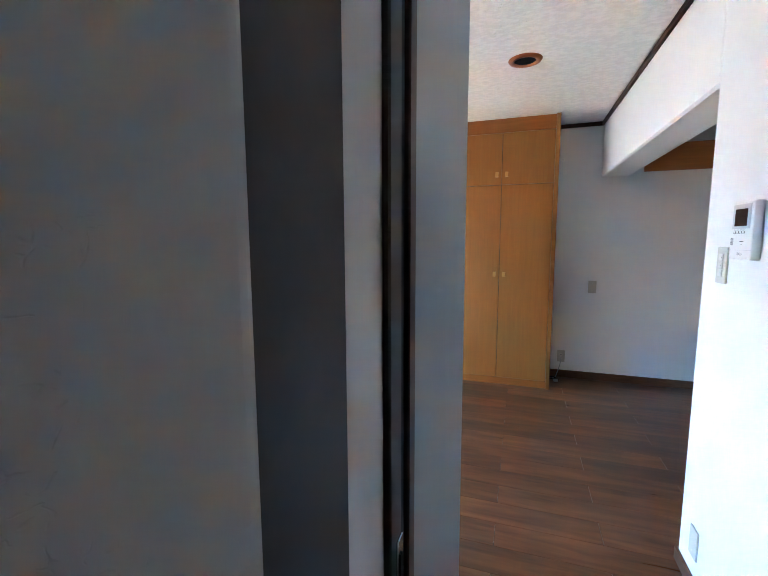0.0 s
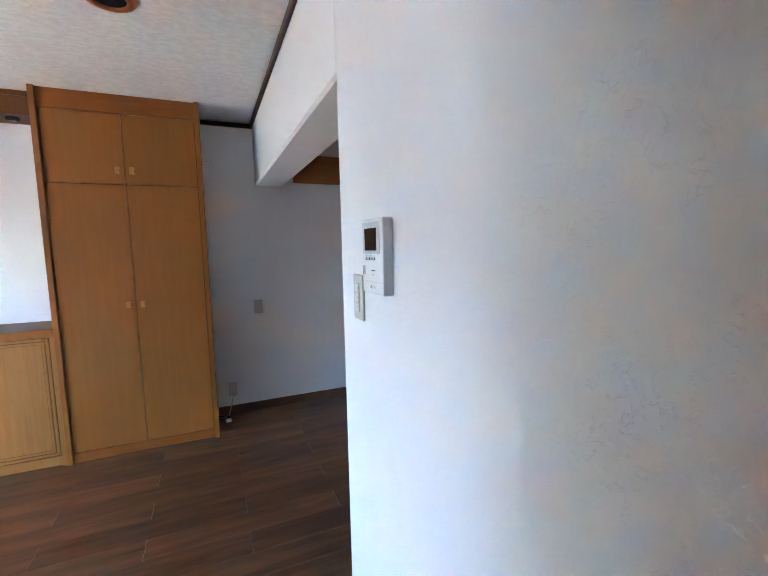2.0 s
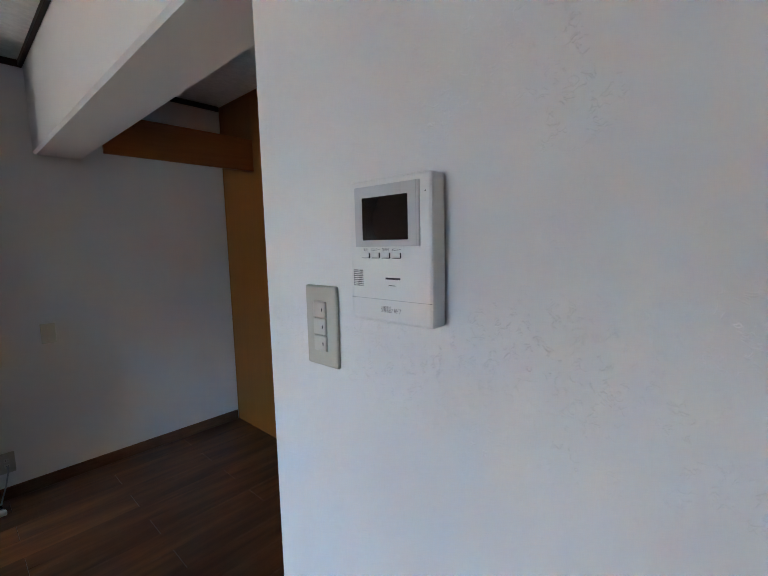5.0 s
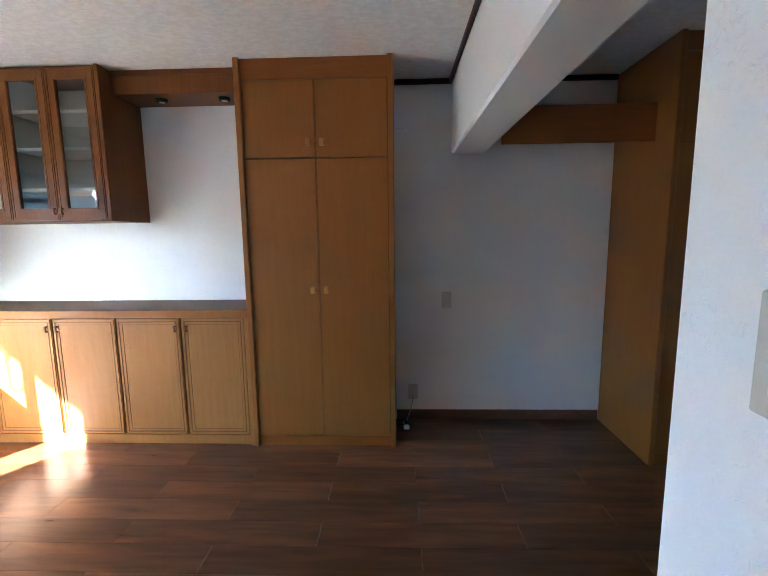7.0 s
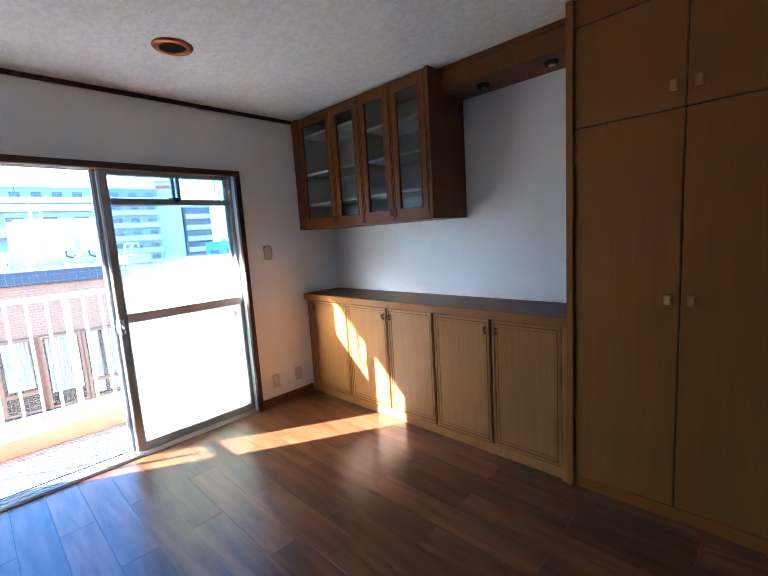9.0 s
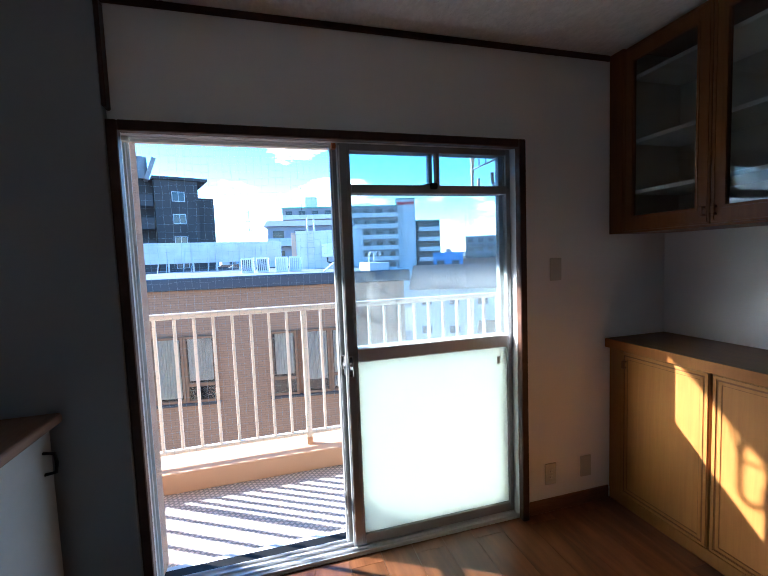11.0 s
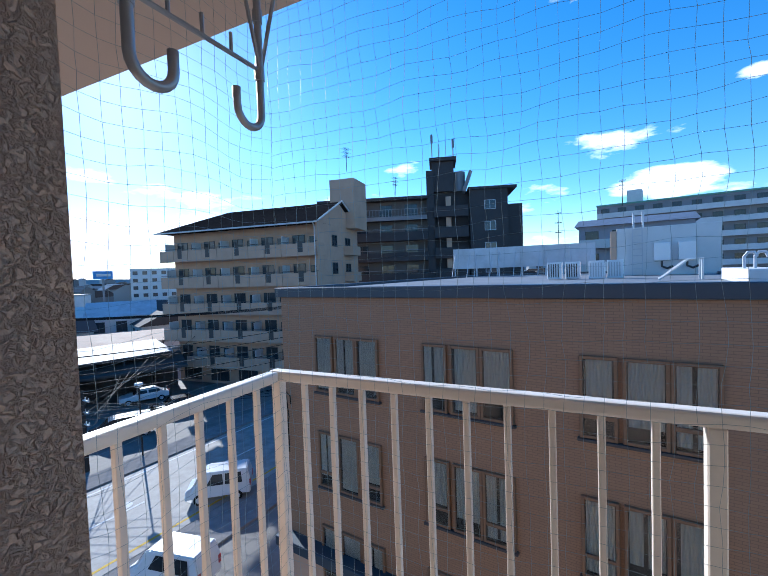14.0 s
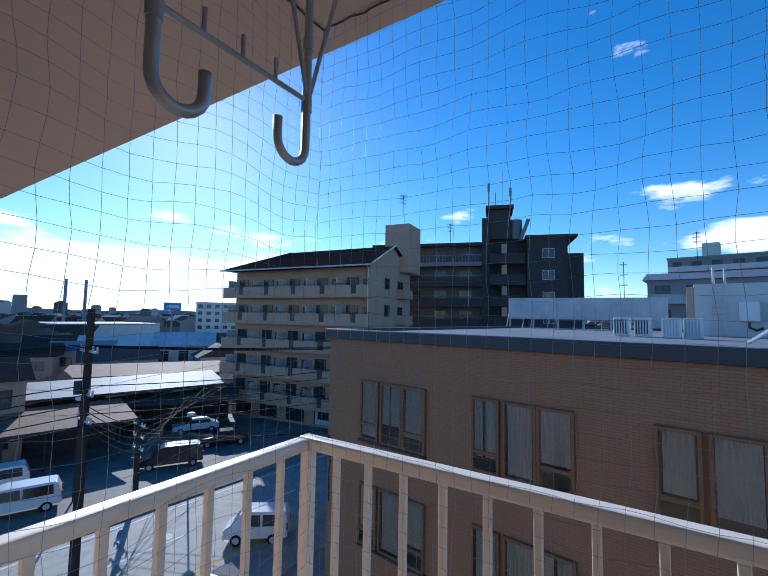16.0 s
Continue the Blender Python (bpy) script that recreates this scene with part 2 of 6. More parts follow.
FROST.node_tree.nodes["Principled BSDF"].inputs["Transmission Weight"].default_value = 0.0
tr = node(FROST, "ShaderNodeBsdfTranslucent", Color=(0.86, 0.885, 0.83, 1))
ms = node(FROST, "ShaderNodeMixShader", Fac=0.78)
FROST.node_tree.links.new(FROST.node_tree.nodes["Principled BSDF"].outputs[0], ms.inputs[1])
FROST.node_tree.links.new(tr.outputs[0], ms.inputs[2])
FROST.node_tree.links.new(ms.outputs[0], FROST.node_tree.nodes["Material Output"].inputs["Surface"])
STUCCO = plaster("sprayed_stucco", (0.68, 0.49, 0.36), fleck=115.0, depth=0.009, strength=0.9, sparse=-0.09)
SOFFIT = plaster("soffit_paint", (0.74, 0.61, 0.50), fleck=80.0, depth=0.001, strength=0.2)
KERB = plaster("peach_kerb_paint", (0.60, 0.37, 0.225), fleck=60.0, depth=0.001, strength=0.2)
RAIL = paint("cream_rail_paint", (0.80, 0.71, 0.60), 0.33, 0.0, 0.08, 12)
NET = paint("net_cord", (0.22, 0.30, 0.32), 0.45)
TUBE = paint("grey_tube", (0.42, 0.42, 0.42), 0.35, 0.5)

# ---------------- mesh helpers ----------------
LOCAL = set()               # things whose parts are given in their own axes


def make(name, bm, mat, parent=None, label="", smooth=False):
    me = bpy.data.meshes.new(name)
    bm.to_mesh(me)
    bm.free()
    me.materials.append(mat)
    if smooth:
        for p in me.polygons:
            p.use_smooth = True
    ob = new(name, me)
    if parent is not None:
        ob.parent = parent
        if parent.parent is None and parent.name not in LOCAL:
            ob.matrix_parent_inverse = parent.matrix_basis.inverted()
    if label:
        ob["label"] = label
    return ob


part = make


def add_box(bm, a, b, bev=0.0, seg=1):
    lo = [min(p, q) for p, q in zip(a, b)]
    hi = [max(p, q) for p, q in zip(a, b)]
    r = bmesh.ops.create_cube(bm, size=1.0)
    for v in r["verts"]:
        v.co = Vector([l + (c + 0.5) * (h - l) for l, h, c in zip(lo, hi, v.co)])
    if bev:
        es = list({e for v in r["verts"] for e in v.link_edges})
        bmesh.ops.bevel(bm, geom=es, offset=min(bev, 0.45 * min(h - l for l, h in zip(lo, hi))), segments=seg, affect="EDGES", profile=0.5)
    return bm


def add_ring(bm, x0, x1, z0, z1, wx, wz, y0, y1):
    """An upright rectangular ring in one piece."""
    vs = []
    for y in (y0, y1):
        vs.append([bm.verts.new((x, y, z)) for x, z in ((x0, z0), (x1, z0), (x1, z1), (x0, z1))])
        vs.append([bm.verts.new((x, y, z)) for x, z in ((x0 + wx, z0 + wz), (x1 - wx, z0 + wz), (x1 - wx, z1 - wz), (x0 + wx, z1 - wz))])
    for k in range(4):
        j = (k + 1) % 4
        bm.faces.new((vs[0][k], vs[0][j], vs[1][j], vs[1][k]))
        bm.faces.new((vs[2][k], vs[3][k], vs[3][j], vs[2][j]))
        bm.faces.new((vs[0][k], vs[2][k], vs[2][j], vs[0][j]))
        bm.faces.new((vs[1][k], vs[1][j], vs[3][j], vs[3][k]))
    bmesh.ops.recalc_face_normals(bm, faces=bm.faces[:])
    return bm


def box(name, a, b, mat, parent=None, bev=0.0, label="", seg=1):
    return make(name, add_box(bmesh.new(), a, b, bev, seg), mat, parent, label)


def boxes(name, items, mat, parent=None, bev=0.0, label=""):
    bm = bmesh.new()
    for a, b in items:
        add_box(bm, a, b, bev)
    return make(name, bm, mat, parent, label)


def add_cyl(bm, p, q, r, r2=None, n=16):
    p, q = Vector(p), Vector(q)
    d = q - p
    m = Matrix.Translation((p + q) / 2) @ d.to_track_quat("Z", "Y").to_matrix().to_4x4()
    bmesh.ops.create_cone(bm, cap_ends=True, segments=n, radius1=r, radius2=r if r2 is None else r2, depth=d.length, matrix=m)
    return bm


def add_tube(bm, pts, r, n=8, closed=False):
    """A round tube along points."""
    pts = [Vector(p) for p in pts]
    rings = []
    side = None
    for i, p in enumerate(pts):
        d = (pts[min(i + 1, len(pts) - 1)] - pts[max(i - 1, 0)]).normalized()
        if side is None:
            side = d.cross(Vector((0.13, 0.21, 1.0))) if abs(d.z) < 0.95 else d.cross(Vector((1, 0.1, 0)))
        else:
            side = side - d * side.dot(d)
        side.normalize()
        up = side.cross(d)
        rings.append([bm.verts.new(p + r * (math.cos(2 * math.pi * k / n) * side + math.sin(2 * math.pi * k / n) * up)) for k in range(n)])
    for a, b in zip(rings, rings[1:]):
        for k in range(n):
            bm.faces.new((a[k], a[(k + 1) % n], b[(k + 1) % n], b[k]))
    bm.faces.new(rings[0][::-1])
    bm.faces.new(rings[-1])
    bmesh.ops.recalc_face_normals(bm, faces=bm.faces[:])
    return bm


def thing(name, at, label, category, group="", turn=0.0):
    e = new(name)
    e.empty_display_size = 0.1
    e.matrix_basis = pose(*at, 0, 0, turn)
    return tagged(e, label, category, group)


def local_thing(name, at, turn, label, category, group=""):
    e = thing(name, at, label, category, group, turn)
    LOCAL.add(e.name)
    return e


def setting(ob, label=""):
    return tagged(ob, label, kind="structure")

# ---------------- the room ----------------
H = 2.432                   # ceiling
XW, XO = -1.79, -2.05       # window wall, inside and outside
YN = 5.06                   # wall behind the cabinets
XP = 1.865                  # wall with the intercom
YP = 2.685                  # its end
XH = 1.012                  # hallway's other wall
YH = 2.085                  # its end
WY0, WY1, WZ1 = 2.310, 4.090, 1.960    # window opening, inside
WYR, WZR, XM = 4.152, 1.977, -1.906    # its wider outer reveal
COLX, COLY = -1.745, 2.307             # pillar beside the window

floor = setting(box("floor", (-2.0, -1.2, -0.16), (4.0, 5.2, -0.013), BLACK), "dark subfloor under walnut laminate planks")
wall_west = boxes("wall_west", [((XO, 1.2, -0.15), (XW, WY0, H)), ((XM, WY1, -0.15), (XW, 5.3, H)), ((XO, WYR, -0.15), (XM, 5.3, H)),
                                ((XM, WY0, WZ1), (XW, WY1, H)), ((XO, WY0, WZR), (XM, WYR, H)), ((XO, WY0, -0.15), (XW, WY1, -0.03))], WALLPAPER)
setting(wall_west, "white wallpapered wall round the balcony window")
setting(box("wall_west_facade", (XO - 0.015, -6.0, -12), (XO - 0.002, WY0, 2.52), STUCCO), "sprayed stucco outer wall")
setting(box("wall_west_facade", (XO - 0.015, WYR, -12), (XO - 0.002, 9.0, 2.52), STUCCO), "sprayed stucco outer wall")
setting(boxes("wall_west_facade", [((XO - 0.015, WY0, WZR), (XO - 0.002, WYR, 2.52)), ((XO - 0.015, WY0, -12), (XO - 0.002, WYR, -0.06))], STUCCO), "sprayed stucco outer wall")
setting(boxes("window_reveal", [((XO - 0.016, WY0, -0.02), (XM, WY0 + 0.012, WZR), ), ((XO - 0.016, WYR - 0.012, -0.02), (XM, WYR, WZR))], STUCCO), "stucco reveal of the window opening")
setting(box("window_head", (XO - 0.016, WY0 + 0.012, WZR - 0.012), (XM, WYR - 0.012, WZR), SOFFIT), "smooth painted head of the window opening")
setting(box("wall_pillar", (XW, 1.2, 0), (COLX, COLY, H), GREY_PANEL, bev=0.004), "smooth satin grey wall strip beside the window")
setting(box("wall_north", (XW, YN, 0), (4.0, YN + 0.15, H), WALLPAPER), "white wallpapered wall behind the cabinets")
setting(box("wall_partition", (XP, -1.2, 0), (2.10, YP, H), WALLPAPER, bev=0.004), "white wallpapered wall with intercom and switches")
setting(box("beam", (XP + 0.002, YP, 1.936), (2.098, YN, H), WALLPAPER, bev=0.012), "white wallpapered ceiling beam")
setting(box("wall_hall", (0.90, 0.2, 0), (XH, YH, H), WALLPAPER, bev=0.004), "grey-white wallpapered wall end of the hallway")
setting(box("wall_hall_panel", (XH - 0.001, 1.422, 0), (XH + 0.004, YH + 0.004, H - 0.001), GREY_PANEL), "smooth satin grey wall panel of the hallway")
setting(box("wall_hall_near", (0.92, -1.2, 0), (1.045, 0.989, H), SHADED_PAPER, bev=0.03, seg=6), "white wallpapered hallway wall, its shade put into a greyer colour")
# this dark box puts the recess's shade into its colour
setting(box("recess_shade", (0.94, 0.992, 0.002), (1.015, 1.163, H - 0.002), RECESS_AND_JAMB, bev=0.003), "dark brown box standing for the shade in the hallway recess")
setting(box("wall_south", (-2.0, 1.28, 0), (0.90, 1.40, H), WALLPAPER), "plain wall behind the kitchen counter")
setting(box("wall_hall_end", (0.90, -1.35, 0), (XP + 0.2, -1.2, H), WALLPAPER), "plain wall closing the hallway")
# added out of view: a dark door that cuts bounce light in the hallway
unseen_door = thing("unseen_hall_door", (1.4, 0.30, 0), "added unseen dark brown door that keeps the hallway dim", "door")
unseen_door["kind"] = "structure"
part("leaf", add_box(bmesh.new(), (1.05, 0.28, 0.01), (1.86, 0.32, 2.03), 0.003), TRIM, unseen_door)
part("overpanel", add_box(bmesh.new(), (1.05, 0.28, 2.035), (1.86, 0.32, H - 0.002)), TRIM, unseen_door)
part("knob", add_cyl(bmesh.new(), (1.78, 0.32, 1.0), (1.78, 0.38, 1.0), 0.025), CHROME, unseen_door)
setting(box("wall_east", (3.75, YP - 0.3, 0), (3.9, YN, H), WALLPAPER), "plain wall closing the side bay")
setting(box("wall_bay_south", (2.10, YP - 0.3, 0), (3.75, YP - 0.15, H), WALLPAPER), "plain wall closing the side bay")
setting(box("ceiling", (-2.0, -1.35, H), (4.0, 5.2, H + 0.12), CEILING), "white textured ceiling paper")

# crown moulding, baseboards
def trim(name, a, b, mat=TRIM, label="dark brown wooden moulding", bev=0.004):
    return setting(box(name, a, b, mat, bev=bev), label)

trim("trim", (XW, COLY, H - 0.030), (XW + 0.012, 4.66, H))
trim("trim", (XP - 0.020, 0.0, H - 0.035), (XP, YN - 0.02, H))
trim("trim", (1.475, YN - 0.02, H - 0.035), (XP, YN, H))
trim("trim", (2.10, YN - 0.02, H - 0.035), (2.97, YN, H))
trim("trim", (2.10, YP, H - 0.035), (2.118, YN - 0.02, H))
trim("trim", (XW, COLY - 0.001, WZ1 + 0.05), (COLX + 0.006, COLY + 0.016, H - 0.035))
trim("baseboard", (1.475, YN - 0.012, 0), (2.97, YN, 0.075), BASEBOARD, "brown wooden baseboard")
trim("baseboard", (XW, 4.1185, 0), (XW + 0.012, 4.66, 0.075), BASEBOARD, "brown wooden baseboard")
trim("baseboard", (XP - 0.012, -1.0, 0), (XP, YP + 0.012, 0.06), BASEBOARD, "brown wooden baseboard")
trim("baseboard", (XP, YP, 0), (2.10, YP + 0.012, 0.06), BASEBOARD, "brown wooden baseboard")

# ---------------- balcony window ----------------
win = thing("window_1", (-1.85, 3.2, 0), "silver aluminium sliding balcony window, one half slid open", "window")
win["kind"] = "structure"
part("casing", add_box(bmesh.new(), (XW, COLY + 0.002, 0), (-1.75, 2.347, 1.97), 0.004), TRIM, win, "dark brown wooden casing")
part("casing", add_box(bmesh.new(), (XW, 4.080, 0), (-1.75, 4.118, 1.97), 0.004), TRIM, win)
part("casing", add_box(bmesh.new(), (XW, 2.347, 1.930), (-1.75, 4.080, 1.97), 0.004), TRIM, win)
wf = part("outer_frame", bmesh.new(), ALU, win)
bm = bmesh.new()
XF = -1.7905
for a, b in (((XM, WY0, 0), (XF, WY0 + 0.020, WZ1)), ((XM, WY1 - 0.008, 0), (XF, WY1, WZ1)),
             ((XM, WY0 + 0.020, WZ1 - 0.018), (XF, WY1 - 0.008, WZ1)), ((XM, WY0 + 0.020, -0.028), (XF, WY1 - 0.008, 0.006))):
    add_box(bm, a, b, 0.002)
for dx, w in ((-1.9058, 0.012), (-1.868, 0.007), (-1.829, 0.006), (-1.800, 0.009)):     # guide ribs of the tracks
    add_box(bm, (dx, WY0 + 0.020, 0.006), (dx + 0.005, WY1 - 0.008, 0.018), 0.001)
    add_box(bm, (dx, WY0 + 0.020, WZ1 - 0.018 - w), (dx + 0.005, WY1 - 0.008, WZ1 - 0.018), 0.001)
    add_box(bm, (dx, WY0 + 0.020, 0.018), (dx + 0.005, WY0 + 0.020 + w, WZ1 - 0.018 - w), 0.001)
bm.to_mesh(wf.data)
bm.free()
for z in (0.35, 0.95, 1.55):
    part("screw", add_cyl(bmesh.new(), (-1.848, WY0 + 0.0195, z), (-1.848, WY0 + 0.0215, z), 0.005, n=12), CHROME, wf)
part("buffer", add_box(bmesh.new(), (-1.862, WY0 + 0.021, WZ1 - 0.045), (-1.834, WY0 + 0.05, WZ1 - 0.028), 0.002), IVORY, wf, "yellowed plastic stop")
part("buffer", add_box(bmesh.new(), (-1.868, 3.168, 1.915), (-1.840, 3.188, 1.941), 0.002), COPPER, wf, "brown plastic stop")


def sash(y0, y1, xc, latch):
    """One sliding sash: transom lights, clear pane, mid rail, frosted pane."""
    x0, x1 = xc - 0.018, xc + 0.018
    z0, z1 = 0.019, WZ1 - 0.022
    st = 0.058
    s = part("sash", add_box(bmesh.new(), (x0, y0, z0), (x1, y0 + st, z1), 0.003), ALU_DARK, win, "dark silver aluminium sash")
    part("stile", add_box(bmesh.new(), (x0, y1 - 0.026, z0), (x1, y1, z1), 0.003), ALU_DARK, s)
    part("stile_rib", add_box(bmesh.new(), (x1, y0 + 0.006, z0 + 0.01), (x1 + 0.004, y0 + 0.012, z1 - 0.01), 0.001), ALU, s)
    part("stile_rib", add_box(bmesh.new(), (x1, y0 + 0.040, z0 + 0.01), (x1 + 0.003, y0 + 0.046, z1 - 0.01), 0.001), ALU_DARK, s)
    ya, yb = y0 + st, y1 - 0.026
    part("top_rail", add_box(bmesh.new(), (x0, ya, z1 - 0.030), (x1, yb, z1), 0.003), ALU_DARK, s)
    part("transom", add_box(bmesh.new(), (x0 - 0.004, ya, 1.715), (x1 + 0.004, yb, 1.755), 0.003), ALU_DARK, s)
    part("transom_post", add_box(bmesh.new(), (x0, (ya + yb) / 2 + 0.02, 1.755), (x1, (ya + yb) / 2 + 0.040, z1 - 0.030), 0.003), ALU_DARK, s)
    part("transom_latch", add_box(bmesh.new(), (x1, (ya + yb) / 2 - 0.015, 1.735), (x1 + 0.02, (ya + yb) / 2 + 0.02, 1.765), 0.004), BLACK, s)
    part("mid_rail", add_box(bmesh.new(), (x0, ya, 0.925), (x1 + 0.006, yb, 0.99), 0.004), ALU, s)
    part("bottom_rail", add_box(bmesh.new(), (x0, ya, z0), (x1, yb, z0 + 0.05), 0.003), ALU_DARK, s)
    for n, za, zb, g in (("pane", 0.99, 1.715, PANE), ("transom_pane", 1.755, z1 - 0.030, PANE), ("frosted_pane", z0 + 0.05, 0.925, FROST)):
        p = part(n, add_box(bmesh.new(), (xc - 0.003, ya, za), (xc + 0.003, yb, zb)), g, s)
        p.visible_shadow = n == "frosted_pane"
    bm = bmesh.new()
    add_box(bm, (xc + 0.018, y0 + 0.01, 0.86), (xc + 0.028, y0 + 0.032, 0.96), 0.003)
    add_cyl(bm, (xc + 0.028, y0 + 0.021, 0.90), (xc + 0.045, y0 + 0.021, 0.92), 0.008, n=10)
    part("latch", bm, CHROME, s)
    bm = bmesh.new()
    add_box(bm, (xc + 0.003, y1 - 0.085, 0.835), (xc + 0.008, y1 - 0.065, 0.875), 0.003)
    part("stopper", bm, ALU, s)

sash(3.190, 4.080, -1.850, True)
sash(3.163, 4.060, -1.889, False)

# ---------------- built-in cabinets ----------------
OAK_PULL = wood("oak_pull", (0.44, 0.20, 0.055), (0.52, 0.25, 0.075))
def pull(x, y, z, parent, mat=OAK_DARK, h=0.042, w=0.008, out=0.022):
    """A squared wooden D-shaped pull on a front that faces south."""
    bm = bmesh.new()
    add_box(bm, (x - w, y - out, z - h / 2), (x + w, y - out + 0.009, z + h / 2), 0.003)
    add_box(bm, (x - w, y - out + 0.006, z + h / 2 - 0.010), (x + w, y, z + h / 2), 0.002)
    add_box(bm, (x - w, y - out + 0.006, z - h / 2), (x + w, y, z - h / 2 + 0.010), 0.002)
    return part("handle", bm, mat, parent, "squared wooden pull")


def framed_front(x0, x1, z0, z1, y, mat, parent, name="door"):
    """A door front with a moulded border: slab, raised border strips and a field panel."""
    d = part(name, add_box(bmesh.new(), (x0, y, z0), (x1, y + 0.018, z1), 0.003), mat, parent)
    for k, t in ((0.005, 0.005), (0.026, 0.003)):
        part("moulding", add_ring(bmesh.new(), x0 + k, x1 - k, z0 + k, z1 - k, 0.013, 0.013, y - t, y), mat, d)
    # thin rings of darker oak, 0.6 mm proud of the slab
    part("dark_line", add_ring(bmesh.new(), x0 + 0.018, x1 - 0.018, z0 + 0.018, z1 - 0.018, 0.008, 0.008, y - 0.0006, y), OAK_DARK, d, "thin dark oak line along the mouldings")
    part("dark_line", add_ring(bmesh.new(), x0 + 0.039, x1 - 0.039, z0 + 0.039, z1 - 0.039, 0.003, 0.003, y - 0.0006, y), OAK_DARK, d)
    return d


tall = thing("tall_cabinet", (1.0, 4.85, 0), "tall honey-brown oak veneer cupboard with closed double doors", "cupboard")
part("side_panel", add_box(bmesh.new(), (0.527, 4.635, 0), (0.560, YN, H), 0.003), OAK, tall)
part("side_panel", add_box(bmesh.new(), (1.437, 4.635, 0), (1.470, YN, H), 0.003), OAK, tall)
part("body", add_box(bmesh.new(), (0.56, 4.69, 0.0), (1.437, YN, H - 0.002)), BLACK, tall)
part("fascia", add_box(bmesh.new(), (0.56, 4.655, 2.31), (1.437, 4.69, H - 0.002), 0.002), OAK_FLAT, tall)
part("plinth", add_box(bmesh.new(), (0.56, 4.655, 0.002), (1.437, 4.69, 0.068), 0.002), OAK_FLAT, tall)
for x0, x1, hx in ((0.563, 0.9965, 0.957), (1.0005, 1.434, 1.040)):
    d = part("door", add_box(bmesh.new(), (x0, 4.652, 0.072), (x1, 4.672, 1.853), 0.003), OAK, tall)
    pull(hx, 4.652, 1.05, d, OAK_PULL, 0.042, 0.013, 0.032)
    d = part("door", add_box(bmesh.new(), (x0, 4.652, 1.858), (x1, 4.672, 2.306), 0.003), OAK, tall)
    pull(hx, 4.652, 1.945, d, OAK_PULL, 0.042, 0.013, 0.032)

low = thing("sideboard", (-0.6, 4.85, 0), "low pale oak sideboard with five framed doors", "sideboard")
part("body", add_box(bmesh.new(), (XW + 0.005, 4.685, 0.0), (0.524, YN, 0.875)), OAK_DARK, low)
part("plinth", add_box(bmesh.new(), (XW + 0.005, 4.668, 0.002), (0.524, 4.685, 0.066), 0.002), OAK_PALE, low)
part("end_stile", add_box(bmesh.new(), (0.500, 4.650, 0.0), (0.525, 4.684, 0.875), 0.002), OAK_PALE, low)
xs = (-1.71, -1.243, -0.785, -0.357, 0.075, 0.498)
for i, (x0, x1) in enumerate(zip(xs, xs[1:])):
    d = framed_front(x0 + 0.005, x1 - 0.005, 0.072, 0.868, 4.665, OAK_PALE, low)
    pull((x0 + 0.035) if i in (0, 2, 4) else (x1 - 0.035), 4.662, 0.80, d)
part("filler", add_box(bmesh.new(), (XW + 0.005, 4.667, 0.066), (-1.71, 4.684, 0.875), 0.001), OAK_PALE, low)
counter = thing("worktop", (-0.6, 4.80, 0.876), "brown laminate worktop with oak edging on the oak sideboard", "worktop")
part("top", add_box(bmesh.new(), (XW + 0.003, 4.6405, 0.876), (0.526, YN - 0.002, 0.925), 0.002), WORKTOP, counter)
part("edging", add_box(bmesh.new(), (XW + 0.003, 4.636, 0.876), (0.526, 4.640, 0.9245), 0.001), OAK, counter, "oak edging strip")

upper = thing("wall_cabinet", (-1.05, 4.85, 1.50), "dark-stained oak wall cabinet with four glazed doors", "wall cabinet")
ux = (-1.70, -1.262, -0.945, -0.640, -0.330)
UZ0, UZ1 = 1.505, H - 0.003
part("side_panel", add_box(bmesh.new(), (-0.330, 4.66, UZ0 - 0.01), (-0.305, YN, UZ1), 0.003), OAK_DARK, upper)
part("side_panel", add_box(bmesh.new(), (XW + 0.004, 4.66, UZ0 - 0.01), (-1.70, YN, UZ1), 0.003), OAK_DARK, upper)
part("top_panel", add_box(bmesh.new(), (-1.70, 4.685, UZ1 - 0.02), (-0.33, YN, UZ1)), OAK_DARK, upper)
part("bottom_panel", add_box(bmesh.new(), (-1.70, 4.685, UZ0 - 0.01), (-0.33, YN, UZ0 + 0.012), 0.002), OAK_DARK, upper)
part("back_panel", add_box(bmesh.new(), (-1.70, YN - 0.02, UZ0 + 0.012), (-0.33, YN - 0.003, UZ1 - 0.02)), CAB_INSIDE, upper)
part("lining", add_box(bmesh.new(), (-1.70, 4.69, UZ0 + 0.012), (-1.694, YN - 0.02, UZ1 - 0.02)), CAB_INSIDE, upper)
part("lining", add_box(bmesh.new(), (-0.336, 4.69, UZ0 + 0.012), (-0.33, YN - 0.02, UZ1 - 0.02)), CAB_INSIDE, upper)
part("divider", add_box(bmesh.new(), (-0.955, 4.69, UZ0 + 0.012), (-0.935, YN - 0.02, UZ1 - 0.02)), CAB_INSIDE, upper)
for xa, xb, heights in ((-1.694, -0.955, (1.695, 1.952, 2.272)), (-0.935, -0.336, (1.690, 1.942, 2.168))):
    for z in heights:
        part("shelf", add_box(bmesh.new(), (xa, 4.72, z), (xb, YN - 0.02, z + 0.02), 0.002), SHELF_WHITE, upper, "white shelf")
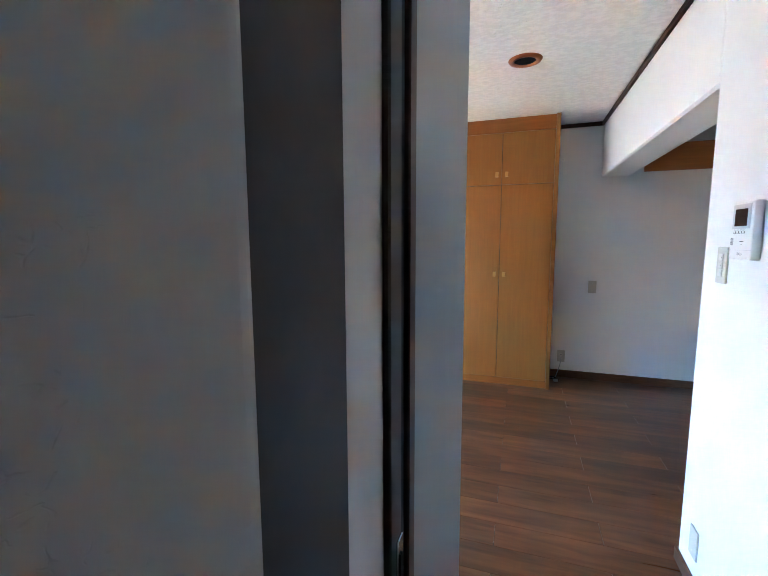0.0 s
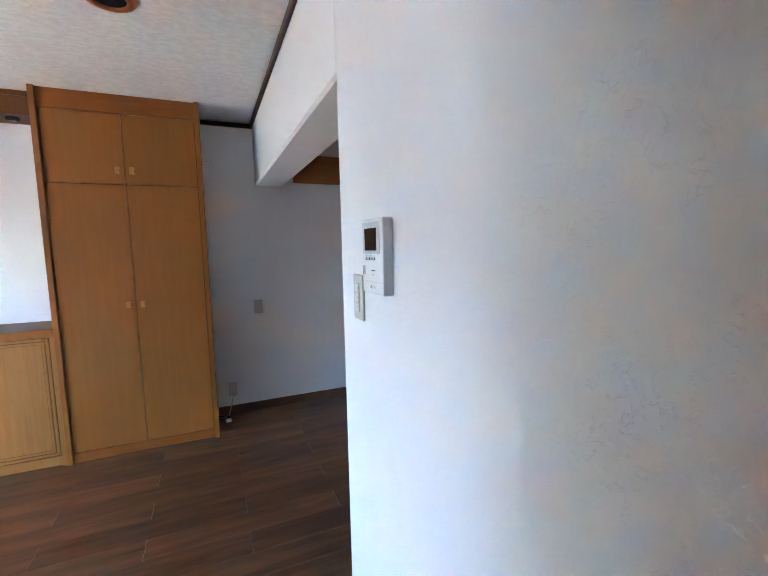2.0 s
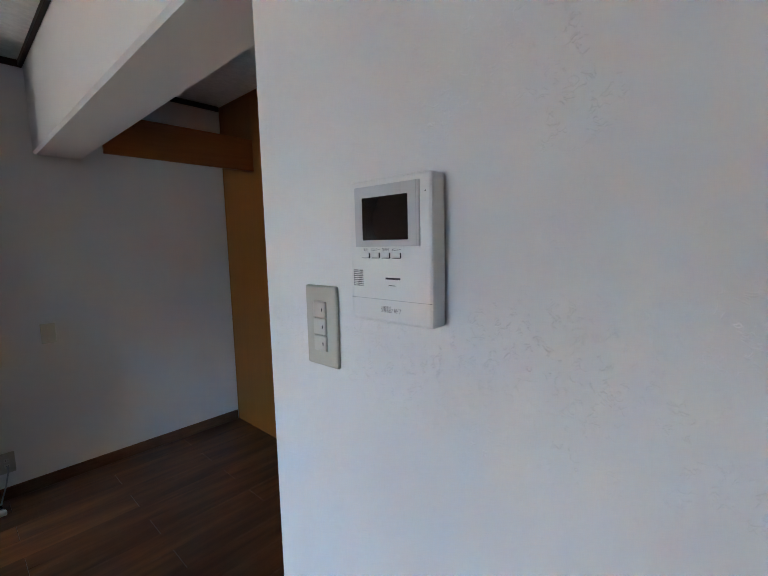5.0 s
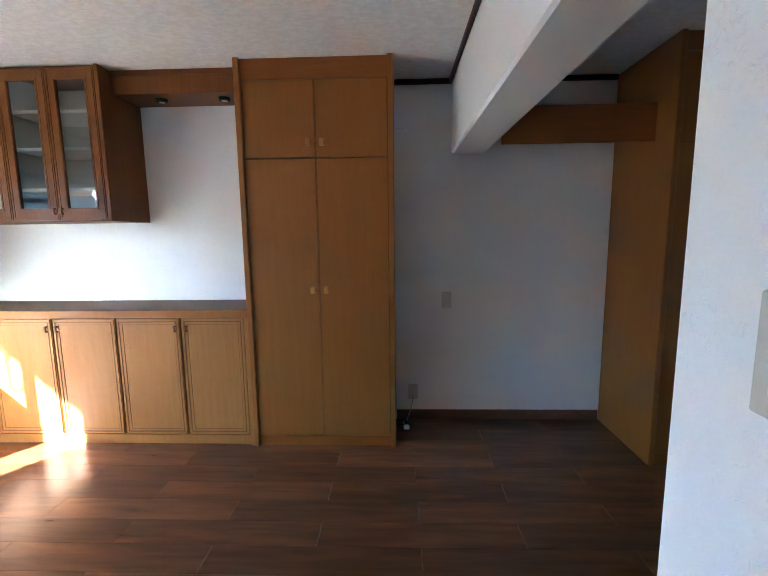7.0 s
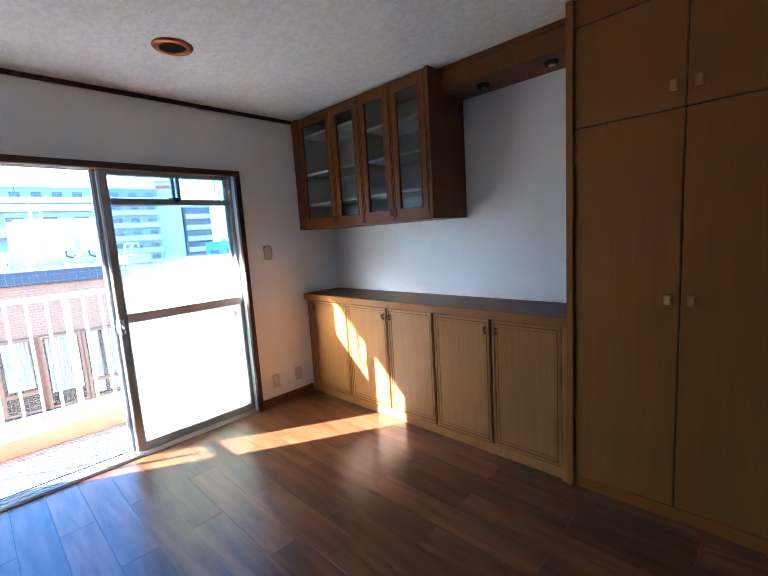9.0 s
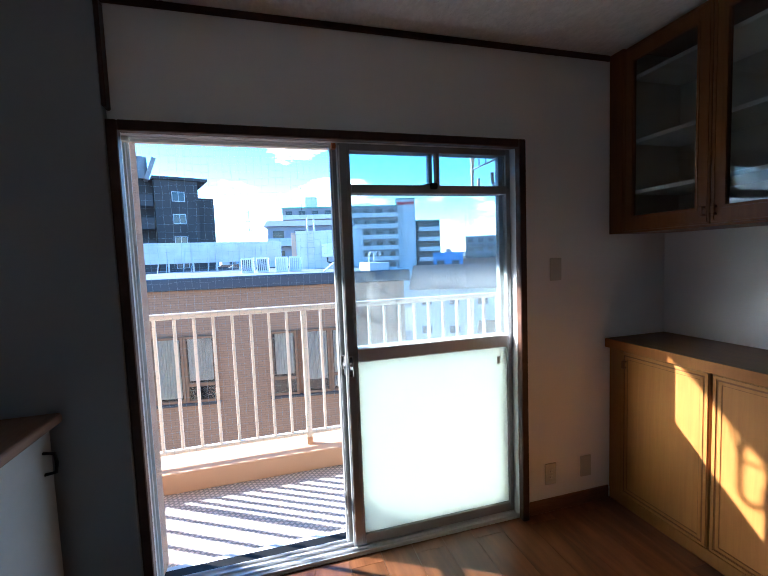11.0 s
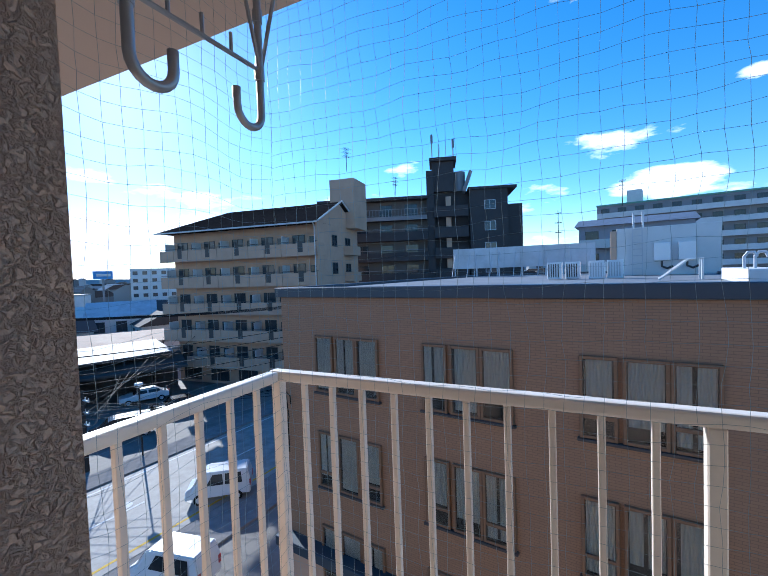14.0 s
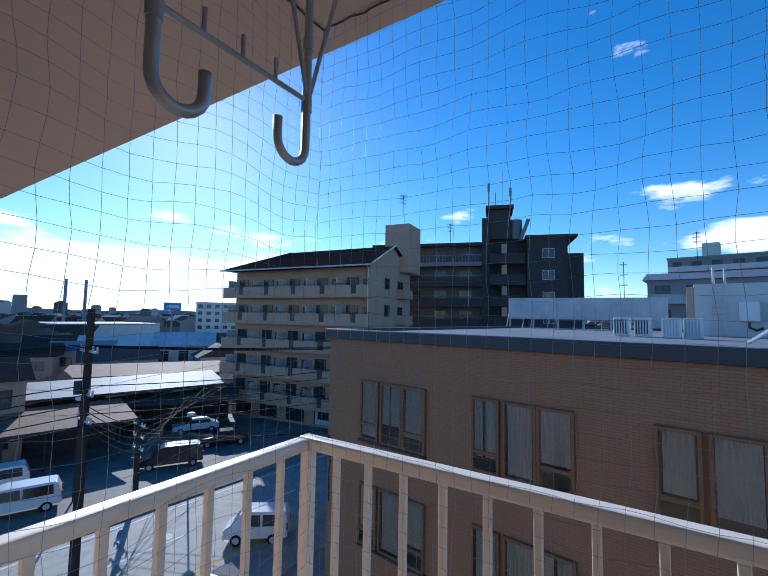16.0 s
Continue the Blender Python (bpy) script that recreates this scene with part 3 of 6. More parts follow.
for i, (x0, x1) in enumerate(zip(ux, ux[1:])):
    a, b, z0, z1, y = x0 + 0.002, x1 - 0.002, UZ0, UZ1 - 0.012, 4.660
    s, e = 0.062, 0.075
    bm = add_ring(bmesh.new(), a, b, z0, z1, s, e, y, y + 0.02)
    bmesh.ops.bevel(bm, geom=bm.edges[:], offset=0.002, segments=1, affect="EDGES")
    d = part("door", bm, OAK_DARK, upper)
    part("moulding", add_ring(bmesh.new(), a + 0.008, b - 0.008, z0 + 0.008, z1 - 0.008, 0.008, 0.008, y - 0.004, y), OAK_DARK, d)
    part("moulding", add_ring(bmesh.new(), a + s - 0.013, b - s + 0.013, z0 + e - 0.013, z1 - e + 0.013, 0.010, 0.010, y - 0.004, y), OAK_DARK, d)
    g = part("pane", add_box(bmesh.new(), (a + s, y + 0.008, z0 + e), (b - s, y + 0.012, z1 - e)), GLASS, d, "clear glass pane")
    g.visible_shadow = False
    pull(b - 0.022 if i % 2 == 0 else a + 0.022, y - 0.002, z0 + 0.055, d)

val = thing("light_pelmet", (0.1, 4.9, 2.29), "brown oak pelmet with two small downlights", "pelmet")
part("front_board", add_box(bmesh.new(), (-0.303, 4.78, 2.288), (0.526, 4.80, H - 0.035), 0.002), OAK_DARK, val)
part("top_batten", add_box(bmesh.new(), (-0.303, 4.77, H - 0.035), (0.526, 4.80, H - 0.003), 0.002), OAK_DARK, val)
part("soffit_board", add_box(bmesh.new(), (-0.303, 4.80, 2.292), (0.526, YN - 0.002, 2.306)), OAK_DARK, val)
for x in (-0.06, 0.36):
    bm = bmesh.new()
    add_cyl(bm, (x, 4.90, 2.276), (x, 4.90, 2.292), 0.034, 0.038, 24)
    d = part("downlight", bm, BLACK, val, "small black downlight")
    bm = bmesh.new()
    add_cyl(bm, (x, 4.90, 2.272), (x, 4.90, 2.277), 0.02, 0.02, 20)
    part("lens", bm, CHROME, d)

# side bay: oak cupboard flank and hanging board
bay = thing("bay_cupboard", (3.3, 4.75, 0), "tall oak veneer cupboard in the side bay, closed", "cupboard")
part("side_panel", add_box(bmesh.new(), (2.975, 4.44, 0), (3.005, YN - 0.001, H - 0.002), 0.003), OAK, bay)
part("body", add_box(bmesh.new(), (3.005, 4.49, 0), (3.74, YN - 0.001, H - 0.002)), BLACK, bay)
part("door", add_box(bmesh.new(), (3.01, 4.465, 0.07), (3.37, 4.485, 1.87), 0.003), OAK, bay)
part("door", add_box(bmesh.new(), (3.375, 4.465, 0.07), (3.735, 4.485, 1.87), 0.003), OAK, bay)
part("top_door", add_box(bmesh.new(), (3.01, 4.465, 1.875), (3.735, 4.485, 2.33), 0.003), OAK, bay)
part("fascia", add_box(bmesh.new(), (3.01, 4.462, 2.335), (3.735, 4.488, H - 0.002), 0.002), OAK, bay)
part("plinth", add_box(bmesh.new(), (3.01, 4.47, 0), (3.735, 4.488, 0.065), 0.002), OAK, bay)
board = box("hanging_board", (2.10, 4.60, 1.905), (2.974, 4.625, 2.115), OAK_FLAT, bev=0.003)
tagged(board, "brown oak board fixed across the side bay", "shelf board")

# ---------------- kitchen counter beyond the hallway wall ----------------
KITCHEN = paint("grey_green_laminate", (0.40, 0.42, 0.39), 0.35)
kit = thing("kitchen_counter", (-0.5, 1.7, 0), "grey-green kitchen base unit with grey worktop", "kitchen counter")
part("plinth", add_box(bmesh.new(), (-1.74, 1.45, 0), (0.895, 2.005, 0.10)), GREY_PLASTIC, kit)
part("body", add_box(bmesh.new(), (-1.74, 1.45, 0.10), (0.895, 2.03, 0.845)), GREY_PANEL, kit)
bm = add_box(bmesh.new(), (-1.742, 1.42, 0.846), (0.895, 2.093, 0.885), 0.012, 3)
part("worktop", bm, WORKTOP, kit)
for i in range(5):
    x0 = -1.735 + i * 0.525
    d = part("door", add_box(bmesh.new(), (x0, 2.03, 0.11), (x0 + 0.52, 2.05, 0.835), 0.004), KITCHEN, kit)
    bm = add_tube(bmesh.new(), [(x0 + 0.06, 2.05, 0.76), (x0 + 0.06, 2.085, 0.755), (x0 + 0.06, 2.09, 0.72), (x0 + 0.06, 2.085, 0.685), (x0 + 0.06, 2.05, 0.68)], 0.006)
    part("handle", bm, BLACK, d, "black bow handle")

# ---------------- hallway door jamb ----------------
jamb = thing("sliding_door_jamb", (XH, 1.38, 0), "dark brown wooden sliding door jamb with a metal catch", "door jamb")
part("jamb_board", add_box(bmesh.new(), (XH, 1.284, 0), (XH + 0.012, 1.338, 2.05), 0.003), RECESS_AND_JAMB, jamb)
part("jamb_board", add_box(bmesh.new(), (XH, 1.382, 0), (XH + 0.012, 1.420, 2.05), 0.003), TRIM, jamb)
part("dark_line", add_box(bmesh.new(), (XH + 0.0005, 1.338, 0), (XH + 0.003, 1.382, 2.05)), BLACK, jamb)
bm = bmesh.new()
add_box(bm, (XH + 0.012, 1.310, 0.80), (XH + 0.015, 1.336, 0.92), 0.002)
part("catch", bm, CHROME, jamb, "bright metal catch")
bm = bmesh.new()
add_box(bm, (XH + 0.015, 1.318, 0.825), (XH + 0.017, 1.328, 0.895), 0.001)
part("catch_slot", bm, BLACK, jamb)

# ---------------- ceiling lights ----------------
def downlight(x, y):
    d = thing("ceiling_downlight", (x, y, H), "round copper-rimmed recessed ceiling downlight, unlit", "ceiling light", "ceiling downlights")
    bm = bmesh.new()
    prof = [(0.062, -0.002), (0.064, -0.012), (0.078, -0.014), (0.092, -0.010), (0.098, -0.001)]
    rings = [[bm.verts.new((x + r * math.cos(k * math.pi / 20), y + r * math.sin(k * math.pi / 20), H + z)) for k in range(40)] for r, z in prof]
    for a, b in zip(rings, rings[1:]):
        for k in range(40):
            bm.faces.new((a[k], a[(k + 1) % 40], b[(k + 1) % 40], b[k]))
    part("rim", bm, COPPER, d, "copper rim", True)
    bm = bmesh.new()
    add_cyl(bm, (x, y, H - 0.004), (x, y, H - 0.001), 0.063, n=40)
    part("reflector", bm, BLACK, d)
    return d

downlight(1.17, 3.478)
downlight(-0.987, 3.423)

# ---------------- plates and intercom ----------------
BEZEL = paint("pale_grey_plastic", (0.60, 0.61, 0.62), 0.4, mottled=0.02)
def plate_on(axis, x, y, z, w, h, kind, label, cat="wall plate", mat=None):
    """A rounded cover plate. axis 'x-': on a wall facing -x; 'x+': facing +x; 'y-': facing -y. (x, y, z) is its middle on the wall."""
    mat = mat or IVORY
    e = thing("wall_" + kind, (x, y, z), label, cat, "wall plates")
    def put(name, u0, v0, d0, u1, v1, d1, m, bev, parent):
        if axis == "y-":
            a, b = (x + u0, y - d0, z + v0), (x + u1, y - d1, z + v1)
        elif axis == "x-":
            a, b = (x - d0, y - u0, z + v0), (x - d1, y - u1, z + v1)
        else:
            a, b = (x + d0, y + u0, z + v0), (x + d1, y + u1, z + v1)
        return part(name, add_box(bmesh.new(), a, b, bev, 2), m, parent)
    put("cover", -w / 2, -h / 2, 0, w / 2, h / 2, 0.008, mat, 0.005, e)
    if kind == "switch":
        for i in (-1, 0, 1):
            put("rocker", -0.015, i * 0.027 - 0.0128, 0.006, 0.015, i * 0.027 + 0.0128, 0.0115, IVORY_KEY, 0.002, e)
            put("mark", 0.0070, i * 0.027 - 0.0024, 0.0112, 0.0084, i * 0.027 + 0.0024, 0.012, INK, 0, e)
    elif kind == "outlet":
        for i in (-1, 1):
            put("socket", -0.012, i * 0.016 - 0.011, 0.006, 0.012, i * 0.016 + 0.011, 0.0095, IVORY_KEY, 0.002, e)
            for s in (-1, 1):
                put("slot", s * 0.005 - 0.001, i * 0.016 - 0.004, 0.009, s * 0.005 + 0.001, i * 0.016 + 0.004, 0.0098, INK, 0, e)
    elif kind == "cover_plate":
        for s in (-1, 1):
            put("screw", -0.003, s * 0.032 - 0.003, 0.007, 0.003, s * 0.032 + 0.003, 0.0088, IVORY_KEY, 0.001, e)
    return e

plate_on("x-", XP, 2.520, 1.273, 0.075, 0.129, "switch", "ivory triple light switch plate")
plate_on("y-", 1.842, YN, 0.914, 0.07, 0.118, "cover_plate", "ivory blank wall plate on the alcove wall")
plate_on("y-", 1.597, YN, 0.215, 0.07, 0.118, "outlet", "ivory double socket with a cable below it")
plate_on("x-", XP, 2.54, 0.19, 0.07, 0.118, "cover_plate", "ivory blank plate low on the wall")
plate_on("x+", XW, 4.315, 1.32, 0.07, 0.118, "cover_plate", "ivory blank plate beside the window")
plate_on("x+", XW, 4.275, 0.21, 0.07, 0.118, "outlet", "ivory socket low beside the window")
plate_on("x+", XW, 4.505, 0.215, 0.07, 0.118, "cover_plate", "ivory blank plate low by the sideboard")
plate_on("y-", 0.478, YN, 1.04, 0.07, 0.118, "cover_plate", "ivory plate above the worktop")

clip = thing("wall_bracket", (1.52, YN, 2.11), "small white plastic bracket on the wall", "bracket")
part("base", add_box(bmesh.new(), (1.49, YN - 0.012, 2.098), (1.545, YN, 2.125), 0.003), PLASTIC, clip)
for x in (1.503, 1.532):
    bm = bmesh.new()
    add_cyl(bm, (x, YN - 0.015, 2.112), (x, YN - 0.011, 2.112), 0.003, n=10)
    part("screw", bm, INK, clip)

cable = thing("aerial_cable", (1.6, 4.98, 0), "grey cable with white plug lying on the floor", "cable")
pts = [(1.597, YN - 0.012, 0.20)]
for i in range(26):
    f = i / 25
    pts.append((1.597 - 0.03 * math.sin(f * 3) + 0.02 * math.sin(f * 17) * f - 0.05 * f, 5.035 - 0.13 * f * f + 0.02 * math.cos(f * 13) * f, max(0.008, 0.17 - 0.55 * f)))
part("lead", add_tube(bmesh.new(), pts, 0.004, 6), GREY_PLASTIC, cable)
part("plug", add_box(bmesh.new(), (1.525, 4.875, 0.002), (1.565, 4.905, 0.026), 0.005), PLASTIC, cable)
bm = bmesh.new()
add_tube(bm, [(1.50 + 0.05 * math.cos(a / 4), 4.97 + 0.035 * math.sin(a / 4), 0.008 + 0.003 * (a % 3)) for a in range(0, 40)], 0.004, 6)
part("coil", bm, BLACK, cable)

ic = thing("intercom", (XP, 2.32, 1.39), "white video intercom monitor on the wall", "intercom")
IY0, IY1, IZ0, IZ1, IX = 2.290, 2.426, 1.300, 1.481, XP - 0.027
# the face looks towards -x; its far edge is at the larger y
part("case", add_box(bmesh.new(), (IX, IY0, IZ0), (XP, IY1, IZ1), 0.004, 2), PLASTIC, ic)
def on_face(name, y0, z0, y1, z1, d, mat, parent=ic, bev=0.0008):
    return part(name, add_box(bmesh.new(), (IX - d, y0, z0), (IX + 0.001, y1, z1), bev), mat, parent)
bez = on_face("bezel", IY0 + 0.017, IZ1 - 0.084, IY1 - 0.012, IZ1 - 0.008, 0.0015, BEZEL)
on_face("screen", IY0 + 0.034, IZ1 - 0.076, IY1 - 0.026, IZ1 - 0.022, 0.0022, SCREEN, bez)
for i in range(4):
    y = IY1 - 0.024 - i * 0.0175
    b = on_face("button", y - 0.0125, IZ1 - 0.098, y, IZ1 - 0.0915, 0.0018, PLASTIC)
    # dark strips below and right of the button paint its small shadow
    on_face("button_shade", y - 0.0125, IZ1 - 0.0988, y, IZ1 - 0.098, 0.0019, INK)
    on_face("button_shade", y - 0.0130, IZ1 - 0.0985, y - 0.0125, IZ1 - 0.092, 0.0019, INK)
bm = bmesh.new()
for i in range(8):
    for j in range(9):
        y, z = IY1 - 0.0235 + i * 0.0023, IZ0 + 0.0455 + j * 0.0025
        add_box(bm, (IX - 0.0004, y, z), (IX + 0.001, y + 0.0012, z + 0.0013))
part("speaker_grille", bm, INK, ic, "square of small dark speaker holes")
on_face("indicator", IY1 - 0.0205, IZ1 - 0.0955, IY1 - 0.0190, IZ1 - 0.0940, 0.0004, INK)
on_face("brand_mark", IY0 + 0.048, IZ0 + 0.0555, IY0 + 0.073, IZ0 + 0.0585, 0.0003, INK)
on_face("model_mark", IY0 + 0.056, IZ0 + 0.0475, IY0 + 0.068, IZ0 + 0.049, 0.0003, INK)
on_face("seam", IY0 + 0.001, IZ0 + 0.0295, IY1 - 0.001, IZ0 + 0.0304, 0.0002, GREY_PLASTIC)
on_face("side_seam", IY0 + 0.0215, IZ1 - 0.0835, IY0 + 0.0222, IZ1 - 0.0085, 0.0017, GREY_PLASTIC)
on_face("sensor", IY0 + 0.0085, IZ1 - 0.0225, IY0 + 0.0105, IZ1 - 0.0205, 0.0004, INK)

def lettering(text, y, z, size, parent):
    """Flat printed characters on the intercom's face."""
    c = bpy.data.curves.new("text", "FONT")
    c.body, c.size, c.align_x, c.align_y = text, size, "CENTER", "CENTER"
    tmp = bpy.data.objects.new("text", c)
    scene.collection.objects.link(tmp)
    me = bpy.data.meshes.new_from_object(tmp.evaluated_get(bpy.context.evaluated_depsgraph_get()))
    bpy.data.objects.remove(tmp)
    bm = bmesh.new()
    bm.from_mesh(me)
    bmesh.ops.transform(bm, matrix=pose(IX - 0.0006, y, z, 90, 0, -90), verts=bm.verts[:])
    return part("lettering", bm, INK, parent)

lettering("\u901a\u8a71", (IY0 + IY1) / 2 + 0.004, IZ0 + 0.017, 0.0092, ic)
lettering("/ \u7d42\u4e86", (IY0 + IY1) / 2 - 0.0135, IZ0 + 0.0165, 0.0066, ic)
for i, word in enumerate(("\u518d\u751f", "\u30e2\u30cb\u30bf\u30fc", "\u5ba4\u5185\u547c", "\u30e1\u30cb\u30e5\u30fc")):
    lettering(word, IY1 - 0.0302 - i * 0.0175, IZ1 - 0.0882, 0.0040, ic)

# ---------------- balcony ----------------
RX, RY0, RYP, RZ = -3.10, 1.69, 3.098, 1.08
setting(box("balcony_floor", (-3.30, 1.55, -0.32), (XO - 0.03, 8.0, -0.15), KERB), "concrete balcony slab")
setting(box("balcony_kerb", (-3.30, 1.55, -0.149), (-2.95, 8.0, -0.005), KERB, bev=0.006), "peach painted balcony kerb")
setting(box("balcony_kerb", (-2.949, 1.55, -0.149), (XO - 0.03, 1.86, -0.005), KERB, bev=0.006), "peach painted balcony kerb")
MAT_GREY = paint("balcony_vinyl", (0.42, 0.38, 0.35), 0.7, 0, 0.2, 60)
vn = MAT_GREY
br = node(vn, "ShaderNodeTexBrick", Scale=1.0, Mortar_Size=0.006, Brick_Width=0.03, Row_Height=0.03)
br.inputs["Color1"].default_value = (0.68, 0.57, 0.49, 1)
br.inputs["Color2"].default_value = (0.54, 0.45, 0.385, 1)
br.inputs["Mortar"].default_value = (0.33, 0.29, 0.26, 1)
vn.node_tree.links.new(mapped(vn, (1, 1, 1), (0, 0, 0.78)), br.inputs["Vector"])
set_color(vn, br.outputs[0])
set_bump(vn, br.outputs[1], 0.5, 0.002)
setting(box("balcony_vinyl", (-2.95, 1.86, -0.149), (XO - 0.031, 8.0, -0.145), MAT_GREY), "grey patterned balcony vinyl")
setting(box("balcony_soffit", (-3.16, -8.0, 2.52), (XO - 0.02, 9.0, 2.66), SOFFIT, bev=0.006), "beige painted slab above the balcony")
setting(box("roof_slab", (XO - 0.02, -8.0, 2.545), (6.0, 9.0, 2.75), SOFFIT), "concrete slab above the flat")

rail = thing("balcony_railing", (RX, 3.1, -0.005), "cream painted metal balcony railing", "railing")
def rail_bar(p, q, w, h, name="top_rail"):
    """A rounded rail from p to q."""
    bm = bmesh.new()
    add_box(bm, (min(p[0], q[0]) - (w / 2 if p[0] == q[0] else 0), min(p[1], q[1]) - (w / 2 if p[1] == q[1] else 0), p[2] - h),
            (max(p[0], q[0]) + (w / 2 if p[0] == q[0] else 0), max(p[1], q[1]) + (w / 2 if p[1] == q[1] else 0), p[2]), 0.012, 3)
    return part(name, bm, RAIL, rail)
rail_bar((RX, RY0 - 0.03, RZ), (RX, 8.0, RZ), 0.055, 0.042)
rail_bar((RX + 0.0275, RY0, RZ - 0.0005), (XO - 0.03, RY0, RZ - 0.0005), 0.055, 0.042)
rail_bar((RX, RY0, 0.10), (RX, 8.0, 0.10), 0.045, 0.03, "bottom_rail")
rail_bar((RX + 0.0225, RY0, 0.0995), (XO - 0.03, RY0, 0.0995), 0.045, 0.03, "bottom_rail")
for i in range(4):
    y = RY0 + i * 1.408
    part("post", add_box(bmesh.new(), (RX - 0.021, y - 0.021, 0.05), (RX + 0.021, y + 0.021, RZ - 0.042), 0.004), RAIL, rail)
    part("post_foot", add_box(bmesh.new(), (RX - 0.022, y - 0.022, -0.006), (RX + 0.022, y + 0.022, 0.05), 0.003), KERB, rail)
    for k in range(1, 11):
        yy = y + k * 0.128
        part("baluster", add_box(bmesh.new(), (RX - 0.011, yy - 0.010, 0.10), (RX + 0.011, yy + 0.010, RZ - 0.042), 0.002), RAIL, rail)
for k in range(1, 8):
    x = RX + k * 0.128
    part("baluster", add_box(bmesh.new(), (x - 0.010, RY0 - 0.011, 0.0995), (x + 0.010, RY0 + 0.011, RZ - 0.0425), 0.002), RAIL, rail)

# bird net: two hung sheets of knotted cord
def net(name, origin, along, width, height, cell, seed, label):
    rnd = random.Random(seed)
    bm = bmesh.new()
    o, u = Vector(origin), Vector(along)
    n = Vector((-u.y, u.x, 0))
    nu, nv = int(width / cell), int(height / cell)
    grid = {}
    for i in range(nu + 1):
        for j in range(nv + 1):
            w = Vector((i * 0.35, j * 0.35, seed * 7.0))
            du = 0.014 * (noise.noise(w * 0.9)) + rnd.uniform(-0.0018, 0.0018)
            dv = 0.016 * (noise.noise(w * 0.9 + Vector((9, 4, 0)))) + rnd.uniform(-0.0018, 0.0018)
            dn = 0.012 * noise.noise(w * 0.5 + Vector((3, 8, 5)))
            sag = -0.012 * math.sin(math.pi * i / nu * 4)
            grid[i, j] = o + u * (i * width / nu + du) + n * dn + Vector((0, 0, j * height / nv + dv + sag))
    r = 0.0005
    def strand(a, b):
        d = (b - a).normalized()
        s = d.cross(n).normalized() * r
        vs = [[bm.verts.new(p + s), bm.verts.new(p - s * 0.5 + n * r), bm.verts.new(p - s * 0.5 - n * r)] for p in (a, b)]
        for k in range(3):
            bm.faces.new((vs[0][k], vs[0][(k + 1) % 3], vs[1][(k + 1) % 3], vs[1][k]))
    for i in range(nu + 1):
        for j in range(nv + 1):
            if i < nu:
                strand(grid[i, j], grid[i + 1, j])
            if j < nv:
                strand(grid[i, j], grid[i, j + 1])
    ob = make(name, bm, NET)
    return tagged(ob, label, "bird net", kind="stuff")

net("bird_net", (-3.045, 1.75, -0.005), (0, 1, 0), 5.2, 2.525, 0.050, 3, "thin dark green bird net across the balcony")
net("bird_net", (-3.045, 1.75, -0.005), (1, 0, 0), 0.96, 2.525, 0.050, 5, "thin dark green bird net at the balcony's end")

def hem_rope(a, b, label):
    """The twisted cord that holds a net's upper edge."""
    a, b = Vector(a), Vector(b)
    n = int((b - a).length / 0.03)
    pts = [a.lerp(b, k / n) + Vector((0.004 * math.sin(k * 1.9), 0.004 * math.cos(k * 1.3), 0.004 * math.sin(k * 0.7))) for k in range(n + 1)]
    return tagged(make("net_rope", add_tube(bmesh.new(), pts, 0.0032, 5), WEATHERED), label, "rope", "net ropes")

WEATHERED = paint("weathered_cord", (0.13, 0.13, 0.125), 0.8)
hem_rope((-3.045, 1.75, 2.512), (-3.045, 6.9, 2.512), "dark twisted cord along the bird net's upper edge")
hem_rope((-3.045, 1.75, 2.512), (-2.09, 1.75, 2.512), "dark twisted cord along the end net's upper edge")

# laundry pole brackets
def laundry_bracket(y, flip=1.0):
    b = thing("laundry_pole_bracket", (-2.62, y, 2.52), "grey steel laundry pole hanger with two hooks under the slab", "pole hanger", "laundry pole hangers")
    def hook(x, zb, r, rad, way):
        pts = [(x, y, 2.52)] + [(x, y, z) for z in (2.35, 2.2, zb + 0.18, zb + r + 0.02)]
        pts += [(x + way * (r - r * math.cos(a)), y, zb + r - r * math.sin(a)) for a in [k * math.pi / 10 for k in range(0, 11)]]
        pts += [(x + way * 2 * r, y, zb + r + 0.02), (x + way * 2 * r, y, zb + r + 0.045)]
        h = part("hook", add_tube(bmesh.new(), pts, rad, 10), TUBE, b, smooth=True)
        for z in (zb + 0.14, zb + 0.30):
            part("collar", add_cyl(bmesh.new(), (x, y, z), (x, y, z + 0.035), rad + 0.003, n=12), TUBE, h)
    hook(-2.732, 1.867, 0.045, 0.0105, 1)
    hook(-2.357, 1.867, 0.05, 0.0125, -1)
    for xt in (-2.60, -2.87):
        part("brace", add_tube(bmesh.new(), [(xt, y + 0.004, 2.52), (-2.732, y + 0.004, 2.03)], 0.006, 6), TUBE, b)
    part("arm", add_tube(bmesh.new(), [(-2.357, y, 2.037), (-2.732, y, 2.037)], 0.0065, 8), TUBE, b)
    for k in range(3):
        xk = -2.45 - 0.09 * k
        part("peg", add_tube(bmesh.new(), [(xk, y, 2.04), (xk, y, 2.09)], 0.005, 6), TUBE, b)
    return b

laundry_bracket(1.99)
laundry_bracket(4.35)

